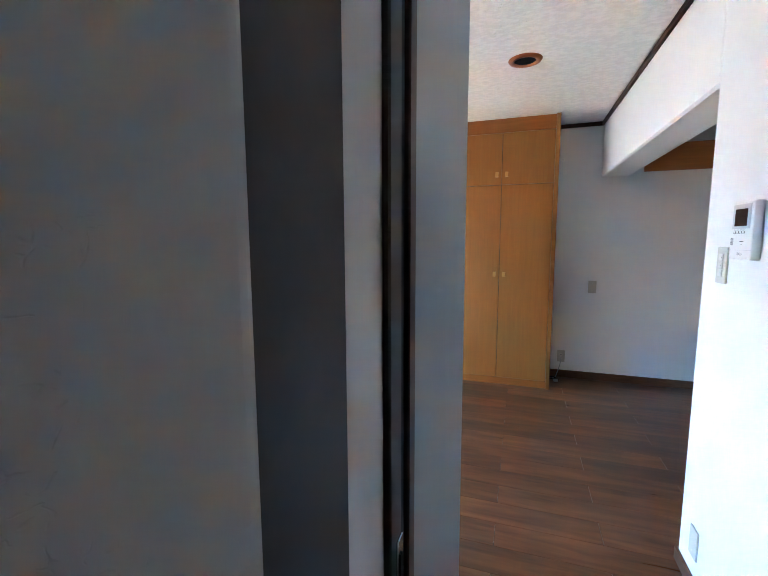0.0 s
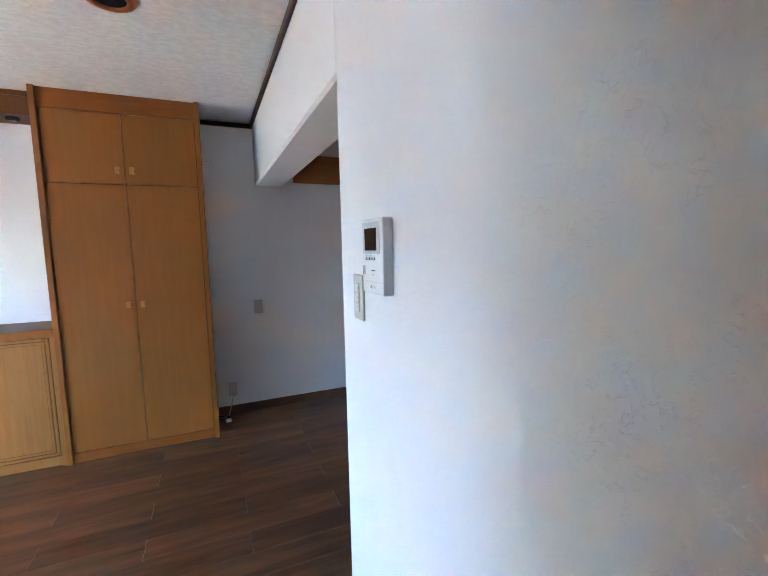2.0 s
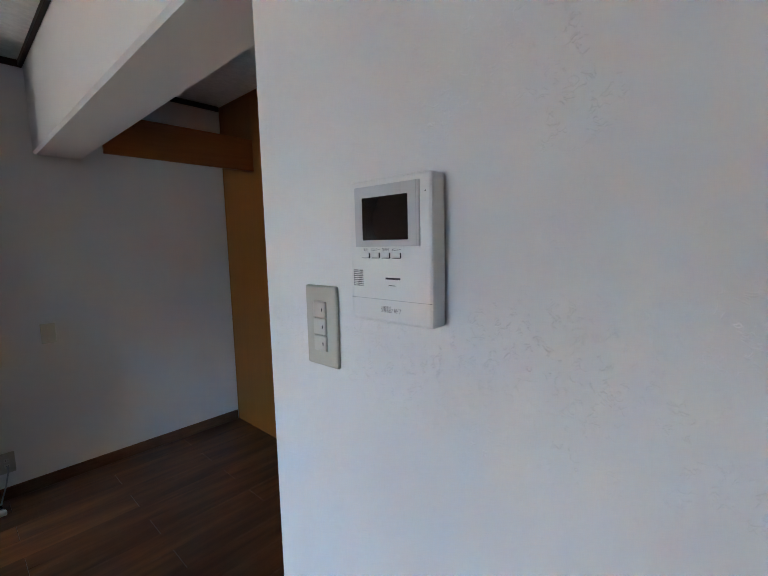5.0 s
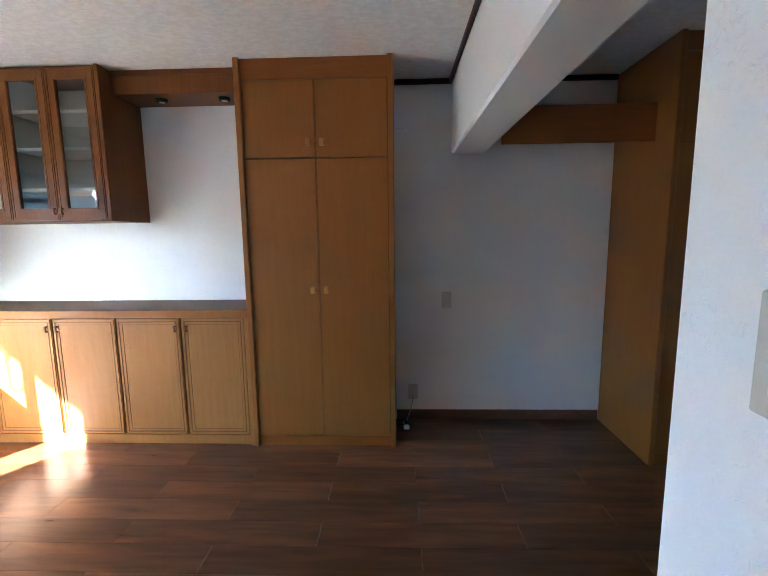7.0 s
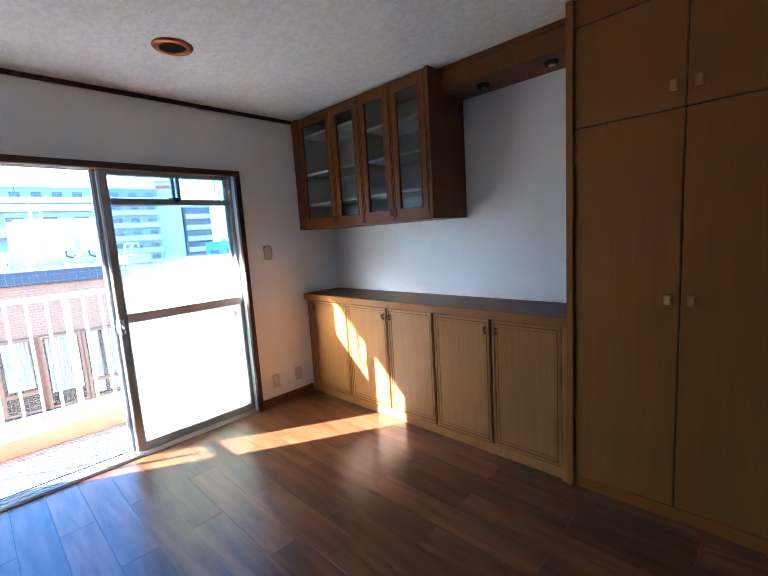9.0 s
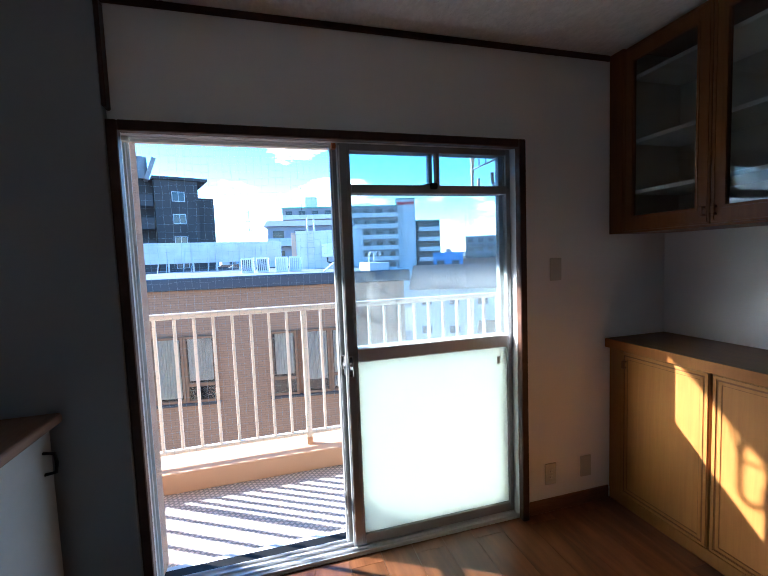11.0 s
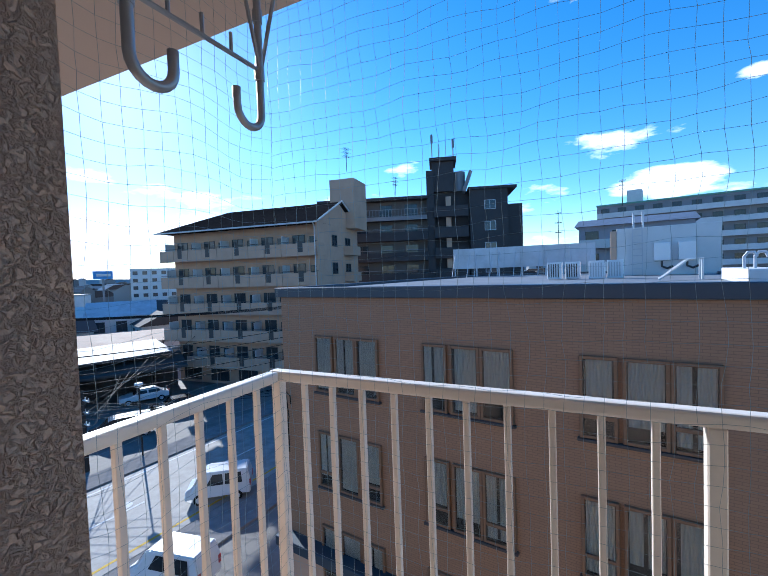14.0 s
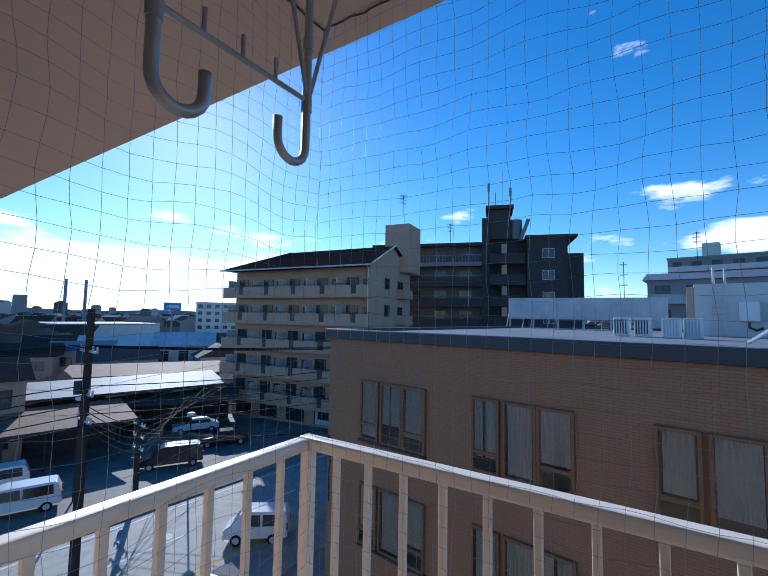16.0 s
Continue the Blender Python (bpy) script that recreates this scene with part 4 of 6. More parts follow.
# ---------------- outdoors ----------------
GZ = -11.0
ASPHALT = paint("asphalt", (0.21, 0.20, 0.185), 0.7, 0, 0.3, 0.8)
ROAD = paint("worn_road_asphalt", (0.34, 0.325, 0.30), 0.66, 0, 0.3, 1.1)
LINE = paint("road_line", (0.62, 0.62, 0.60), 0.7, 0, 0.25, 3)
YELLOW = paint("yellow_line", (0.55, 0.36, 0.05), 0.7, 0, 0.25, 3)
PAVE = paint("pavement_slabs", (0.26, 0.25, 0.24), 0.85, 0, 0.2, 2)
CAP = paint("navy_roof_cap", (0.034, 0.055, 0.076), 0.4, 0.2)
ROOF_GREY = paint("grey_roof_sheet", (0.24, 0.255, 0.27), 0.6, 0, 0.25, 0.8)
CONCRETE = paint("white_painted_concrete", (0.62, 0.62, 0.61), 0.7, 0, 0.1, 0.6)
BEIGE = paint("beige_render", (0.53, 0.365, 0.262), 0.8, 0, 0.1, 0.5)
BEIGE_DARK = paint("beige_balcony_panel", (0.51, 0.355, 0.255), 0.8, 0, 0.1, 0.8)
SLATE = paint("slate_grey_render", (0.072, 0.066, 0.066), 0.75, 0, 0.15, 0.5)
SLATE_PALE = paint("pale_grey_render", (0.26, 0.255, 0.26), 0.75, 0, 0.12, 0.5)
WOODFRAME = paint("brown_window_frame", (0.21, 0.115, 0.058), 0.5, 0, 0.15, 4)
DARKFRAME = paint("dark_window_frame", (0.05, 0.047, 0.045), 0.45)
CURTAIN = paint("pale_curtain", (0.50, 0.48, 0.43), 0.75, 0, 0.12, 5)
PANE_DARK = paint("dark_window_glass", (0.045, 0.055, 0.065), 0.08, 0, 0.4, 1.5)
ROOF_TILE = paint("dark_roof_tile", (0.062, 0.052, 0.046), 0.95, 0, 0.25, 2)
RUST = paint("rusty_sheet_roof", (0.21, 0.125, 0.085), 0.7, 0, 0.35, 0.9)
TIN = paint("pale_sheet_roof", (0.50, 0.52, 0.55), 0.45, 0.2, 0.25, 0.7)
DARK_SHED = paint("dark_shed_wall", (0.09, 0.08, 0.075), 0.8, 0, 0.3, 1)
POLE = paint("weathered_dark_pole", (0.06, 0.052, 0.047), 0.8, 0, 0.2, 2)
WIRE = paint("black_wire", (0.015, 0.015, 0.015), 0.6)
GREEN = paint("green_roof_edge", (0.16, 0.33, 0.25), 0.6)
SKYBLUE = paint("blue_sheet_wall", (0.08, 0.26, 0.55), 0.5)
RED = paint("red_sign", (0.45, 0.05, 0.05), 0.5)
CAR_WHITE = paint("white_car_paint", (0.70, 0.71, 0.72), 0.18, 0, 0.02)
CAR_DARK = paint("black_car_paint", (0.02, 0.02, 0.023), 0.12, 0, 0.02)
TYRE = paint("tyre_rubber", (0.02, 0.02, 0.02), 0.8)

TOWER_WALL = paint("brown_grey_corridor_wall", (0.15, 0.135, 0.122), 0.8, 0, 0.12, 0.5)
BUILDING_GLASS = material("building_window_glass", (0.80, 0.86, 0.86), 0.02)
BUILDING_GLASS.node_tree.nodes["Principled BSDF"].inputs["Transmission Weight"].default_value = 1.0
BUILDING_GLASS.node_tree.nodes["Principled BSDF"].inputs["IOR"].default_value = 1.45
# near-black paint for the shade of rooms that are not built
ROOM_SHADE = paint("painted_room_shade", (0.045, 0.042, 0.038), 0.9, 0, 0.4, 1.3)
TILES = material("brown_wall_tiles", (0.24, 0.15, 0.10), 0.6)
tb = node(TILES, "ShaderNodeTexBrick", Scale=1.0, Mortar_Size=0.005, Brick_Width=0.24, Row_Height=0.066)
tb.inputs["Color1"].default_value = (0.318, 0.184, 0.100, 1)
tb.inputs["Color2"].default_value = (0.278, 0.160, 0.087, 1)
tb.inputs["Mortar"].default_value = (0.155, 0.095, 0.058, 1)
TILES.node_tree.links.new(mapped(TILES, (1, 1, 1), (math.pi / 2, 0, 0)), tb.inputs["Vector"])
set_color(TILES, mixed(TILES, 0.25, tb.outputs[0], ramp_of(TILES, noise_of(TILES, mapped(TILES), 0.7, 5), [(0.3, (0.23, 0.132, 0.074)), (0.7, (0.31, 0.18, 0.105))])))
set_bump(TILES, tb.outputs[1], 0.35, 0.004)

HOUSES = material("far_house_walls", (0.5, 0.5, 0.5), 0.8, spec=0.0)
gi = node(HOUSES, "ShaderNodeNewGeometry")
set_color(HOUSES, ramp_of(HOUSES, gi.outputs["Random Per Island"], [(0.0, (0.42, 0.41, 0.39)), (0.2, (0.16, 0.155, 0.15)), (0.45, (0.50, 0.50, 0.50)), (0.65, (0.10, 0.095, 0.09)), (0.85, (0.24, 0.22, 0.20)), (1.0, (0.36, 0.31, 0.26))]))

setting(box("ground", (-2500, -2500, GZ - 1), (2500, 2500, GZ), ASPHALT), "grey asphalt ground of the town")

def strip(name, a, b, w, z, h, mat, label):
    """A long flat strip from a to b (plan), of the width w."""
    a, b = Vector((*a, 0)), Vector((*b, 0))
    d = (b - a).normalized()
    n = Vector((-d.y, d.x, 0)) * w / 2
    bm = bmesh.new()
    lo = [bm.verts.new(p + Vector((0, 0, z - 0.3))) for p in (a - n, b - n, b + n, a + n)]
    up = [bm.verts.new(p + Vector((0, 0, z + h))) for p in (a - n, b - n, b + n, a + n)]
    bm.faces.new(up)
    for k in range(4):
        bm.faces.new((lo[k], lo[(k + 1) % 4], up[(k + 1) % 4], up[k]))
    bmesh.ops.recalc_face_normals(bm, faces=bm.faces[:])
    return setting(make(name, bm, mat), label)

def on_road(f, side):
    """A point of the road: f metres west along it, side metres to the north of its middle."""
    d = Vector((-40.0, 3.5, 0)).normalized()
    n = Vector((3.5, 40.0, 0)).normalized()
    return Vector((0, -20.9, 0)) + d * f + n * side

def road_strip(name, f0, f1, side, w, h, mat, label):
    return strip(name, on_road(f0, side)[:2], on_road(f1, side)[:2], w, GZ, h, mat, label)

road_strip("road", -120, 200, 0, 8.4, 0.012, ROAD, "worn grey two-lane asphalt road")
road_strip("pavement", -120, 200, 5.7, 2.6, 0.11, PAVE, "grey slab pavement with kerb")
road_strip("pavement", -120, 200, -5.3, 2.0, 0.11, PAVE, "grey slab pavement with kerb")
road_strip("road_line", -120, 200, 3.7, 0.16, 0.018, YELLOW, "yellow line along the kerb")
road_strip("road_line", -120, 200, -3.7, 0.16, 0.018, LINE, "white line along the road")
for i in range(14):
    road_strip("road_line", -20 + i * 8, -16 + i * 8, 0, 0.15, 0.018, LINE, "white dashed centre line")
for f, s in ((15.2, -0.6), (17.5, 2.4)):
    bm = bmesh.new()
    c = on_road(f, s)
    add_cyl(bm, (c.x, c.y, GZ + 0.0), (c.x, c.y, GZ + 0.022), 0.42, n=24)
    setting(make("manhole_cover", bm, LINE), "pale round manhole cover in the road")

def win_part(parent, x, z, w, h, y=0.0, lights=2, fr=DARKFRAME, glass=PANE_DARK, f=0.05):
    """A window on a front that looks along -y of its thing; x, z: lower left corner."""
    bm = bmesh.new()
    add_box(bm, (x, y - 0.05, z), (x + f, y + 0.04, z + h))
    add_box(bm, (x + w - f, y - 0.05, z), (x + w, y + 0.04, z + h))
    add_box(bm, (x + f, y - 0.05, z), (x + w - f, y + 0.04, z + f))
    add_box(bm, (x + f, y - 0.05, z + h - f), (x + w - f, y + 0.04, z + h))
    for k in range(1, lights):
        c = x + w * k / lights
        add_box(bm, (c - f / 2, y - 0.04, z + f), (c + f / 2, y + 0.04, z + h - f))
    o = part("window", bm, fr, parent)
    part("pane", add_box(bmesh.new(), (x + f, y - 0.012, z + f), (x + w - f, y + 0.02, z + h - f)), glass, o)
    return o

def side_win(parent, x, y, z, w, h, fr=DARKFRAME, glass=PANE_DARK, f=0.06):
    """A window on an end wall that looks along +x of its thing."""
    bm = bmesh.new()
    for a, b in (((y, z), (y + f, z + h)), ((y + w - f, z), (y + w, z + h)), ((y + f, z), (y + w - f, z + f)), ((y + f, z + h - f), (y + w - f, z + h)), ((y + w / 2 - f / 2, z + f), (y + w / 2 + f / 2, z + h - f))):
        add_box(bm, (x - 0.03, a[0], a[1]), (x + 0.05, b[0], b[1]))
    o = part("window", bm, fr, parent)
    part("pane", add_box(bmesh.new(), (x - 0.02, y + f, z + f), (x + 0.012, y + w - f, z + h - f)), glass, o)

# --- brown tiled building across the gap ---
bb = local_thing("brown_tiled_building", (-13.44, -7.0, GZ), 82.65, "four-storey building clad in brown tiles with brown window frames", "office building")
TOP = 1.05 - GZ
BL, BD = 13.9, 21.0
part("wall", add_box(bmesh.new(), (0, 0, 3.05), (BL, BD, TOP - 0.34)), TILES, bb)
part("base_wall", add_box(bmesh.new(), (0.02, 0.05, 0), (BL - 0.02, BD, 2.7)), BEIGE_DARK, bb)
part("canopy", add_box(bmesh.new(), (-0.25, -0.55, 2.7), (BL + 0.2, BD, 3.05), 0.02), CAP, bb, "navy metal canopy")
for a, b in (((-0.16, -0.16), (BL + 0.16, 0.22)), ((-0.16, BD - 0.22), (BL + 0.16, BD + 0.1)), ((-0.16, 0.22), (0.22, BD - 0.22)), ((BL - 0.22, 0.22), (BL + 0.16, BD - 0.22))):
    part("roof_cap", add_box(bmesh.new(), (*a, TOP - 0.34), (*b, TOP), 0.02), CAP, bb, "navy metal parapet cap")
part("roof", add_box(bmesh.new(), (0.2, 0.2, TOP - 0.34), (BL - 0.2, BD - 0.2, TOP - 0.12)), ROOF_GREY, bb)
for x0 in (1.62, 5.73, 9.85):
    for k, z1 in enumerate((-0.595, -3.9, -7.2)):
        zt = z1 - GZ
        for j, w in enumerate((0.78, 0.86, 0.86)):
            xa = x0 + j * 0.87
            h = 1.92
            bm = bmesh.new()
            f = 0.075
            add_box(bm, (xa, -0.10, zt - h), (xa + f, 0.05, zt), 0.01)
            add_box(bm, (xa + w - f, -0.10, zt - h), (xa + w, 0.05, zt), 0.01)
            add_box(bm, (xa + f, -0.10, zt - f), (xa + w - f, 0.05, zt), 0.01)
            add_box(bm, (xa + f, -0.10, zt - h), (xa + w - f, 0.05, zt - h + f), 0.01)
            if j != 1:
                add_box(bm, (xa + f, -0.095, zt - 1.45), (xa + w - f, 0.05, zt - 1.36), 0.01)
            o = part("window", bm, WOODFRAME, bb, "brown framed window")
            part("pane", add_box(bmesh.new(), (xa + f, -0.078, zt - h + f), (xa + w - f, -0.072, zt - f)), BUILDING_GLASS, o)
            # flat dark sheet on the solid wall, painted as an unlit interior
            part("room", add_box(bmesh.new(), (xa + f, -0.012, zt - h + f), (xa + w - f, 0.02, zt - f)), ROOM_SHADE, o)
            drop = (1.30, 1.78, 1.52)[(j * 2 + k + int(x0)) % 3]
            spans = (((0.10, 0.94),), ((0.04, 0.97),), ((0.03, 0.40), (0.52, 0.97)))[(j + k + int(x0)) % 3]
            bm = bmesh.new()
            for u0, u1 in spans:
                c0, c1 = xa + f + (w - 2 * f) * u0, xa + f + (w - 2 * f) * u1
                n = max(6, int((c1 - c0) / 0.035))
                low = [bm.verts.new((c0 + (c1 - c0) * q / n, -0.035 + (0.012 if q % 2 else -0.012), zt - drop)) for q in range(n + 1)]
                top = [bm.verts.new((c0 + (c1 - c0) * q / n, -0.035 + (0.012 if q % 2 else -0.012), zt - f)) for q in range(n + 1)]
                for q in range(n):
                    bm.faces.new((low[q], low[q + 1], top[q + 1], top[q]))
            part("curtain", bm, CURTAIN, o, "pale pleated curtain")
        part("sill", add_box(bmesh.new(), (x0 - 0.05, -0.14, zt - 2.0), (x0 + 2.65, 0.02, zt - 1.925), 0.01), DARKFRAME, bb)
pipe = [(0.35, -0.08, TOP - 4.2), (0.35, -0.1, TOP - 3.9), (0.30, -0.25, TOP - 3.7), (0.45, -0.28, TOP - 4.6), (0.2, -0.1, TOP - 4.9), (0.2, -0.08, TOP - 6)]
part("cable", add_tube(bmesh.new(), pipe, 0.02, 6), WIRE, bb)

wbx = local_thing("roof_plant_room", (-13.44, -7.0, 0.93), 82.65, "white roof plant room with ladder and cabinets", "plant room")
part("wall", add_box(bmesh.new(), (10.0, 11.7, 0), (13.85, 15.5, 2.2), 0.02), CONCRETE, wbx)
part("side_column", add_box(bmesh.new(), (9.75, 11.66, 0), (10.0, 15.5, 2.1), 0.01), BEIGE, wbx)
for x in (11.45, 12.35):
    part("cabinet", add_box(bmesh.new(), (x, 11.45, 0.65), (x + 0.62, 11.7, 1.45), 0.02), CAR_WHITE, wbx)
    part("pipe", add_tube(bmesh.new(), [(x + 0.3, 11.5, 0.65), (x + 0.3, 11.5, 0.4), (x + 0.5, 11.5, 0.3), (x + 0.7, 11.5, 0.4)], 0.05, 8), DARKFRAME, wbx)
for x in (10.62, 11.0):
    part("ladder_rail", add_box(bmesh.new(), (x, 11.55, 0), (x + 0.04, 11.6, 2.3)), TIN, wbx)
    part("vent_pipe", add_tube(bmesh.new(), [(x + 0.05, 12.2, 2.2), (x + 0.05, 12.2, 2.95)], 0.05, 10), TIN, wbx)
for k in range(7):
    part("rung", add_box(bmesh.new(), (10.66, 11.56, 0.3 + k * 0.3), (11.0, 11.59, 0.33 + k * 0.3)), TIN, wbx)
for i in range(6):
    s = local_thing("roof_screen", (-13.44, -7.0, 0.93), 82.65, "white roof screen panel on steel stays", "screen panel", "roof screens")
    x0 = -0.6 + i * 1.5
    y0 = 17.2 + i * 0.37
    bm = add_box(bmesh.new(), (x0, y0, 0.62), (x0 + 1.49, y0 + 0.08, 2.05), 0.01)
    for v in bm.verts:
        v.co.y += (v.co.x - x0) * 0.247
    part("panel", bm, TIN, s)
    for dx in (0.15, 1.25):
        bm = add_tube(bmesh.new(), [(x0 + dx, y0 - 0.7, 0), (x0 + dx, y0 - 0.02, 1.7)], 0.025, 6)
        part("stay", bm, TIN, s)
    part("post", add_box(bmesh.new(), (x0 + 0.02, y0 + 0.08, 0), (x0 + 0.1, y0 + 0.16, 2.0)), TIN, s)
for i, (lx, ly) in enumerate(((7.7, 7.6), (8.35, 7.9), (9.3, 7.2), (9.9, 7.5))):
    ac = local_thing("air_conditioner", (-13.44, -7.0, 0.93), 82.65, "white outdoor air conditioner unit on the roof", "air conditioner", "roof air conditioners")
    part("case", add_box(bmesh.new(), (lx, ly, 0.02), (lx + 0.55, ly + 0.32, 0.72), 0.015), CAR_WHITE, ac)
    for k in range(5):
        part("louvre", add_box(bmesh.new(), (lx + 0.05 + k * 0.09, ly - 0.008, 0.1), (lx + 0.09 + k * 0.09, ly, 0.64)), DARKFRAME if i < 2 else GREY_PLASTIC, ac)
up = local_thing("roof_hatch", (-13.44, -7.0, 0.93), 82.65, "low white roof upstand with bent vent pipes", "roof hatch")
part("upstand", add_box(bmesh.new(), (13.0, 1.2, 0), (13.66, 5.0, 0.34), 0.02), CONCRETE, up)
for x in (13.15, 13.35):
    part("pipe", add_tube(bmesh.new(), [(x, 2.6, 0.34), (x, 2.6, 0.62), (x + 0.07, 2.6, 0.72), (x + 0.18, 2.6, 0.72), (x + 0.23, 2.6, 0.6)], 0.035, 8), TIN, up)
for dy in (0.0, 0.7):
    part("stair_rail", add_tube(bmesh.new(), [(11.5, 5.2 + dy, 0.02), (11.6, 5.2 + dy, 0.08), (12.25, 5.2 + dy, 0.62), (12.6, 5.2 + dy, 0.64), (12.6, 5.2 + dy, 0.0)], 0.035, 8), CONCRETE, up)

# --- beige apartment house ---
ap = local_thing("beige_apartment_house", (-34.2, -42.0, GZ), 97.3, "beige six-storey apartment house with long balconies and dark pitched roof", "apartment house")
AL, AD, EZ = 20.6, 11.0, 18.0
part("wall", add_box(bmesh.new(), (0.3, 1.3, 0), (AL, AD, EZ)), BEIGE, ap)
part("end_wall", add_box(bmesh.new(), (AL - 0.25, 0.0, 2.5), (AL + 0.02, 1.3, EZ)), BEIGE, ap)
bm = bmesh.new()
rz = EZ + 2.9
v = [bm.verts.new(p) for p in ((-0.6, -0.7, EZ), (AL + 0.4, -0.7, EZ), (AL + 0.4, AD + 0.6, EZ), (-0.6, AD + 0.6, EZ), (5.2, AD / 2, rz), (AL + 0.4, AD / 2, rz))]
for q in ((0, 1, 5, 4), (2, 3, 4, 5), (3, 0, 4)):
    bm.faces.new([v[k] for k in q])
bmesh.ops.solidify(bm, geom=bm.faces[:], thickness=0.12)
part("roof", bm, ROOF_TILE, ap, "dark tiled hipped roof")
part("gutter", add_box(bmesh.new(), (-0.6, -0.78, EZ - 0.12), (AL + 0.4, -0.66, EZ + 0.04), 0.02), CONCRETE, ap)
bm = bmesh.new()
for y0, y1 in ((-0.7, AD / 2), (AD + 0.6, AD / 2)):
    za, zb = EZ, rz
    vs = [bm.verts.new(p) for p in ((AL + 0.42, y0, za - 0.02), (AL + 0.42, y1, zb - 0.02), (AL + 0.42, y1, zb + 0.16), (AL + 0.42, y0, za + 0.16),
                                    (AL + 0.52, y0, za - 0.02), (AL + 0.52, y1, zb - 0.02), (AL + 0.52, y1, zb + 0.16), (AL + 0.52, y0, za + 0.16))]
    for q in ((0, 1, 2, 3), (7, 6, 5, 4), (3, 2, 6, 7), (0, 4, 5, 1)):
        bm.faces.new([vs[k] for k in q])
part("verge_board", bm, CONCRETE, ap, "white verge board")
part("gable", (lambda b: (b.faces.new([b.verts.new(p) for p in ((AL + 0.02, 0, EZ), (AL + 0.02, AD, EZ), (AL + 0.02, AD / 2, rz - 0.15))]), b)[1])(bmesh.new()), BEIGE, ap)
part("lift_tower", add_box(bmesh.new(), (AL - 2.0, AD - 3.5, EZ), (AL + 1.2, AD + 0.5, EZ + 6.0), 0.02), BEIGE, ap)
for fl in range(5):
    z = 14.9 - fl * 3.1
    b = part("balcony", add_box(bmesh.new(), (-0.3, -0.3, z - 0.18), (AL + 0.1, 1.3, z)), BEIGE_DARK, ap)
    for k in range(10):
        x0 = -0.3 + k * 2.09
        part("parapet", add_box(bmesh.new(), (x0, -0.32, z - 0.35), (x0 + 2.03, -0.18, z + 0.98), 0.01), BEIGE_DARK, b)
    part("parapet", add_box(bmesh.new(), (AL, -0.3, z - 0.35), (AL + 0.12, 1.3, z + 0.98), 0.01), BEIGE_DARK, b)
    for k in range(5):
        x0 = 0.9 + k * 4.0
        win_part(ap, x0, z + 0.05, 1.5, 1.95, 1.28)
        win_part(ap, x0 + 2.1, z + 0.3, 1.0, 1.5, 1.28)
        part("divider", add_box(bmesh.new(), (x0 - 0.55, -0.1, z), (x0 - 0.48, 1.28, z + 1.85)), CONCRETE, b)
        part("screen", add_box(bmesh.new(), (x0 + 1.5, -0.335, z + 0.05), (x0 + 2.1, -0.32, z + 1.15)), DARKFRAME, b)
    part("handrail", add_tube(bmesh.new(), [(-0.3, -0.25, z + 1.16), (AL + 0.1, -0.25, z + 1.16)], 0.025, 6), DARKFRAME, b)
    side_win(ap, AL + 0.02, 3.4, z + 0.75, 1.3, 1.3)
    b2 = part("side_balcony", add_box(bmesh.new(), (AL, 6.6, z - 0.2), (AL + 1.2, 9.0, z + 0.9), 0.03), BEIGE, ap)
    side_win(ap, AL + 0.02, 7.0, z + 0.95, 1.5, 1.0)
part("downpipe", add_tube(bmesh.new(), [(AL - 0.15, -0.36, 2.6), (AL - 0.15, -0.36, EZ - 0.4), (AL - 0.15, -0.7, EZ - 0.1)], 0.05, 8), CONCRETE, ap)
for k in range(5):
    win_part(ap, 1.0 + k * 4.0, 0.3, 2.6, 2.0, 1.28, 2)
part("shop_frame", add_box(bmesh.new(), (AL - 7.4, 1.15, 0.3), (AL - 5.0, 1.28, 2.5), 0.03), CAR_WHITE, ap)
part("shop_window", add_box(bmesh.new(), (AL - 7.0, 1.10, 0.9), (AL - 5.4, 1.16, 2.1)), PANE_DARK, ap)

# --- dark slate apartment tower ---
dk = local_thing("slate_apartment_tower", (-52.0, -24.8, GZ), 108.4, "dark grey apartment block with open stair tower and antennas", "apartment block")
part("corridor_block", add_box(bmesh.new(), (-6.0, 1.6, 0), (9.6, 9, 22.6)), TOWER_WALL, dk)
part("roof_edge", add_box(bmesh.new(), (-6.2, 0.2, 22.6), (9.6, 9.2, 23.0)), SLATE, dk)
part("block", add_box(bmesh.new(), (15.2, 0, 0), (20.2, 9, 23.3)), SLATE, dk)
part("annex", add_box(bmesh.new(), (20.2, 1.5, 0), (22.4, 9, 21.4)), SLATE, dk)
part("roof_flange", add_box(bmesh.new(), (15.0, -0.3, 23.3), (21.4, 9.2, 23.65)), SLATE, dk)
part("lift_shaft", add_box(bmesh.new(), (9.4, 0.6, 0), (10.4, 3.0, 26.4)), SLATE, dk)
part("stair_core", add_box(bmesh.new(), (10.4, 1.8, 0), (15.2, 9, 23.5)), SLATE, dk)
part("head_house", add_box(bmesh.new(), (10.2, 0.9, 23.5), (13.2, 5.0, 27.6), 0.02), SLATE, dk)
part("head_slab", add_box(bmesh.new(), (9.9, 0.4, 27.6), (13.6, 5.2, 28.1), 0.02), SLATE, dk)
part("water_tank", (lambda b: add_cyl(b, (14.0, 2.0, 23.5), (14.0, 2.0, 26.2), 0.8, n=20))(bmesh.new()), SLATE_PALE, dk)
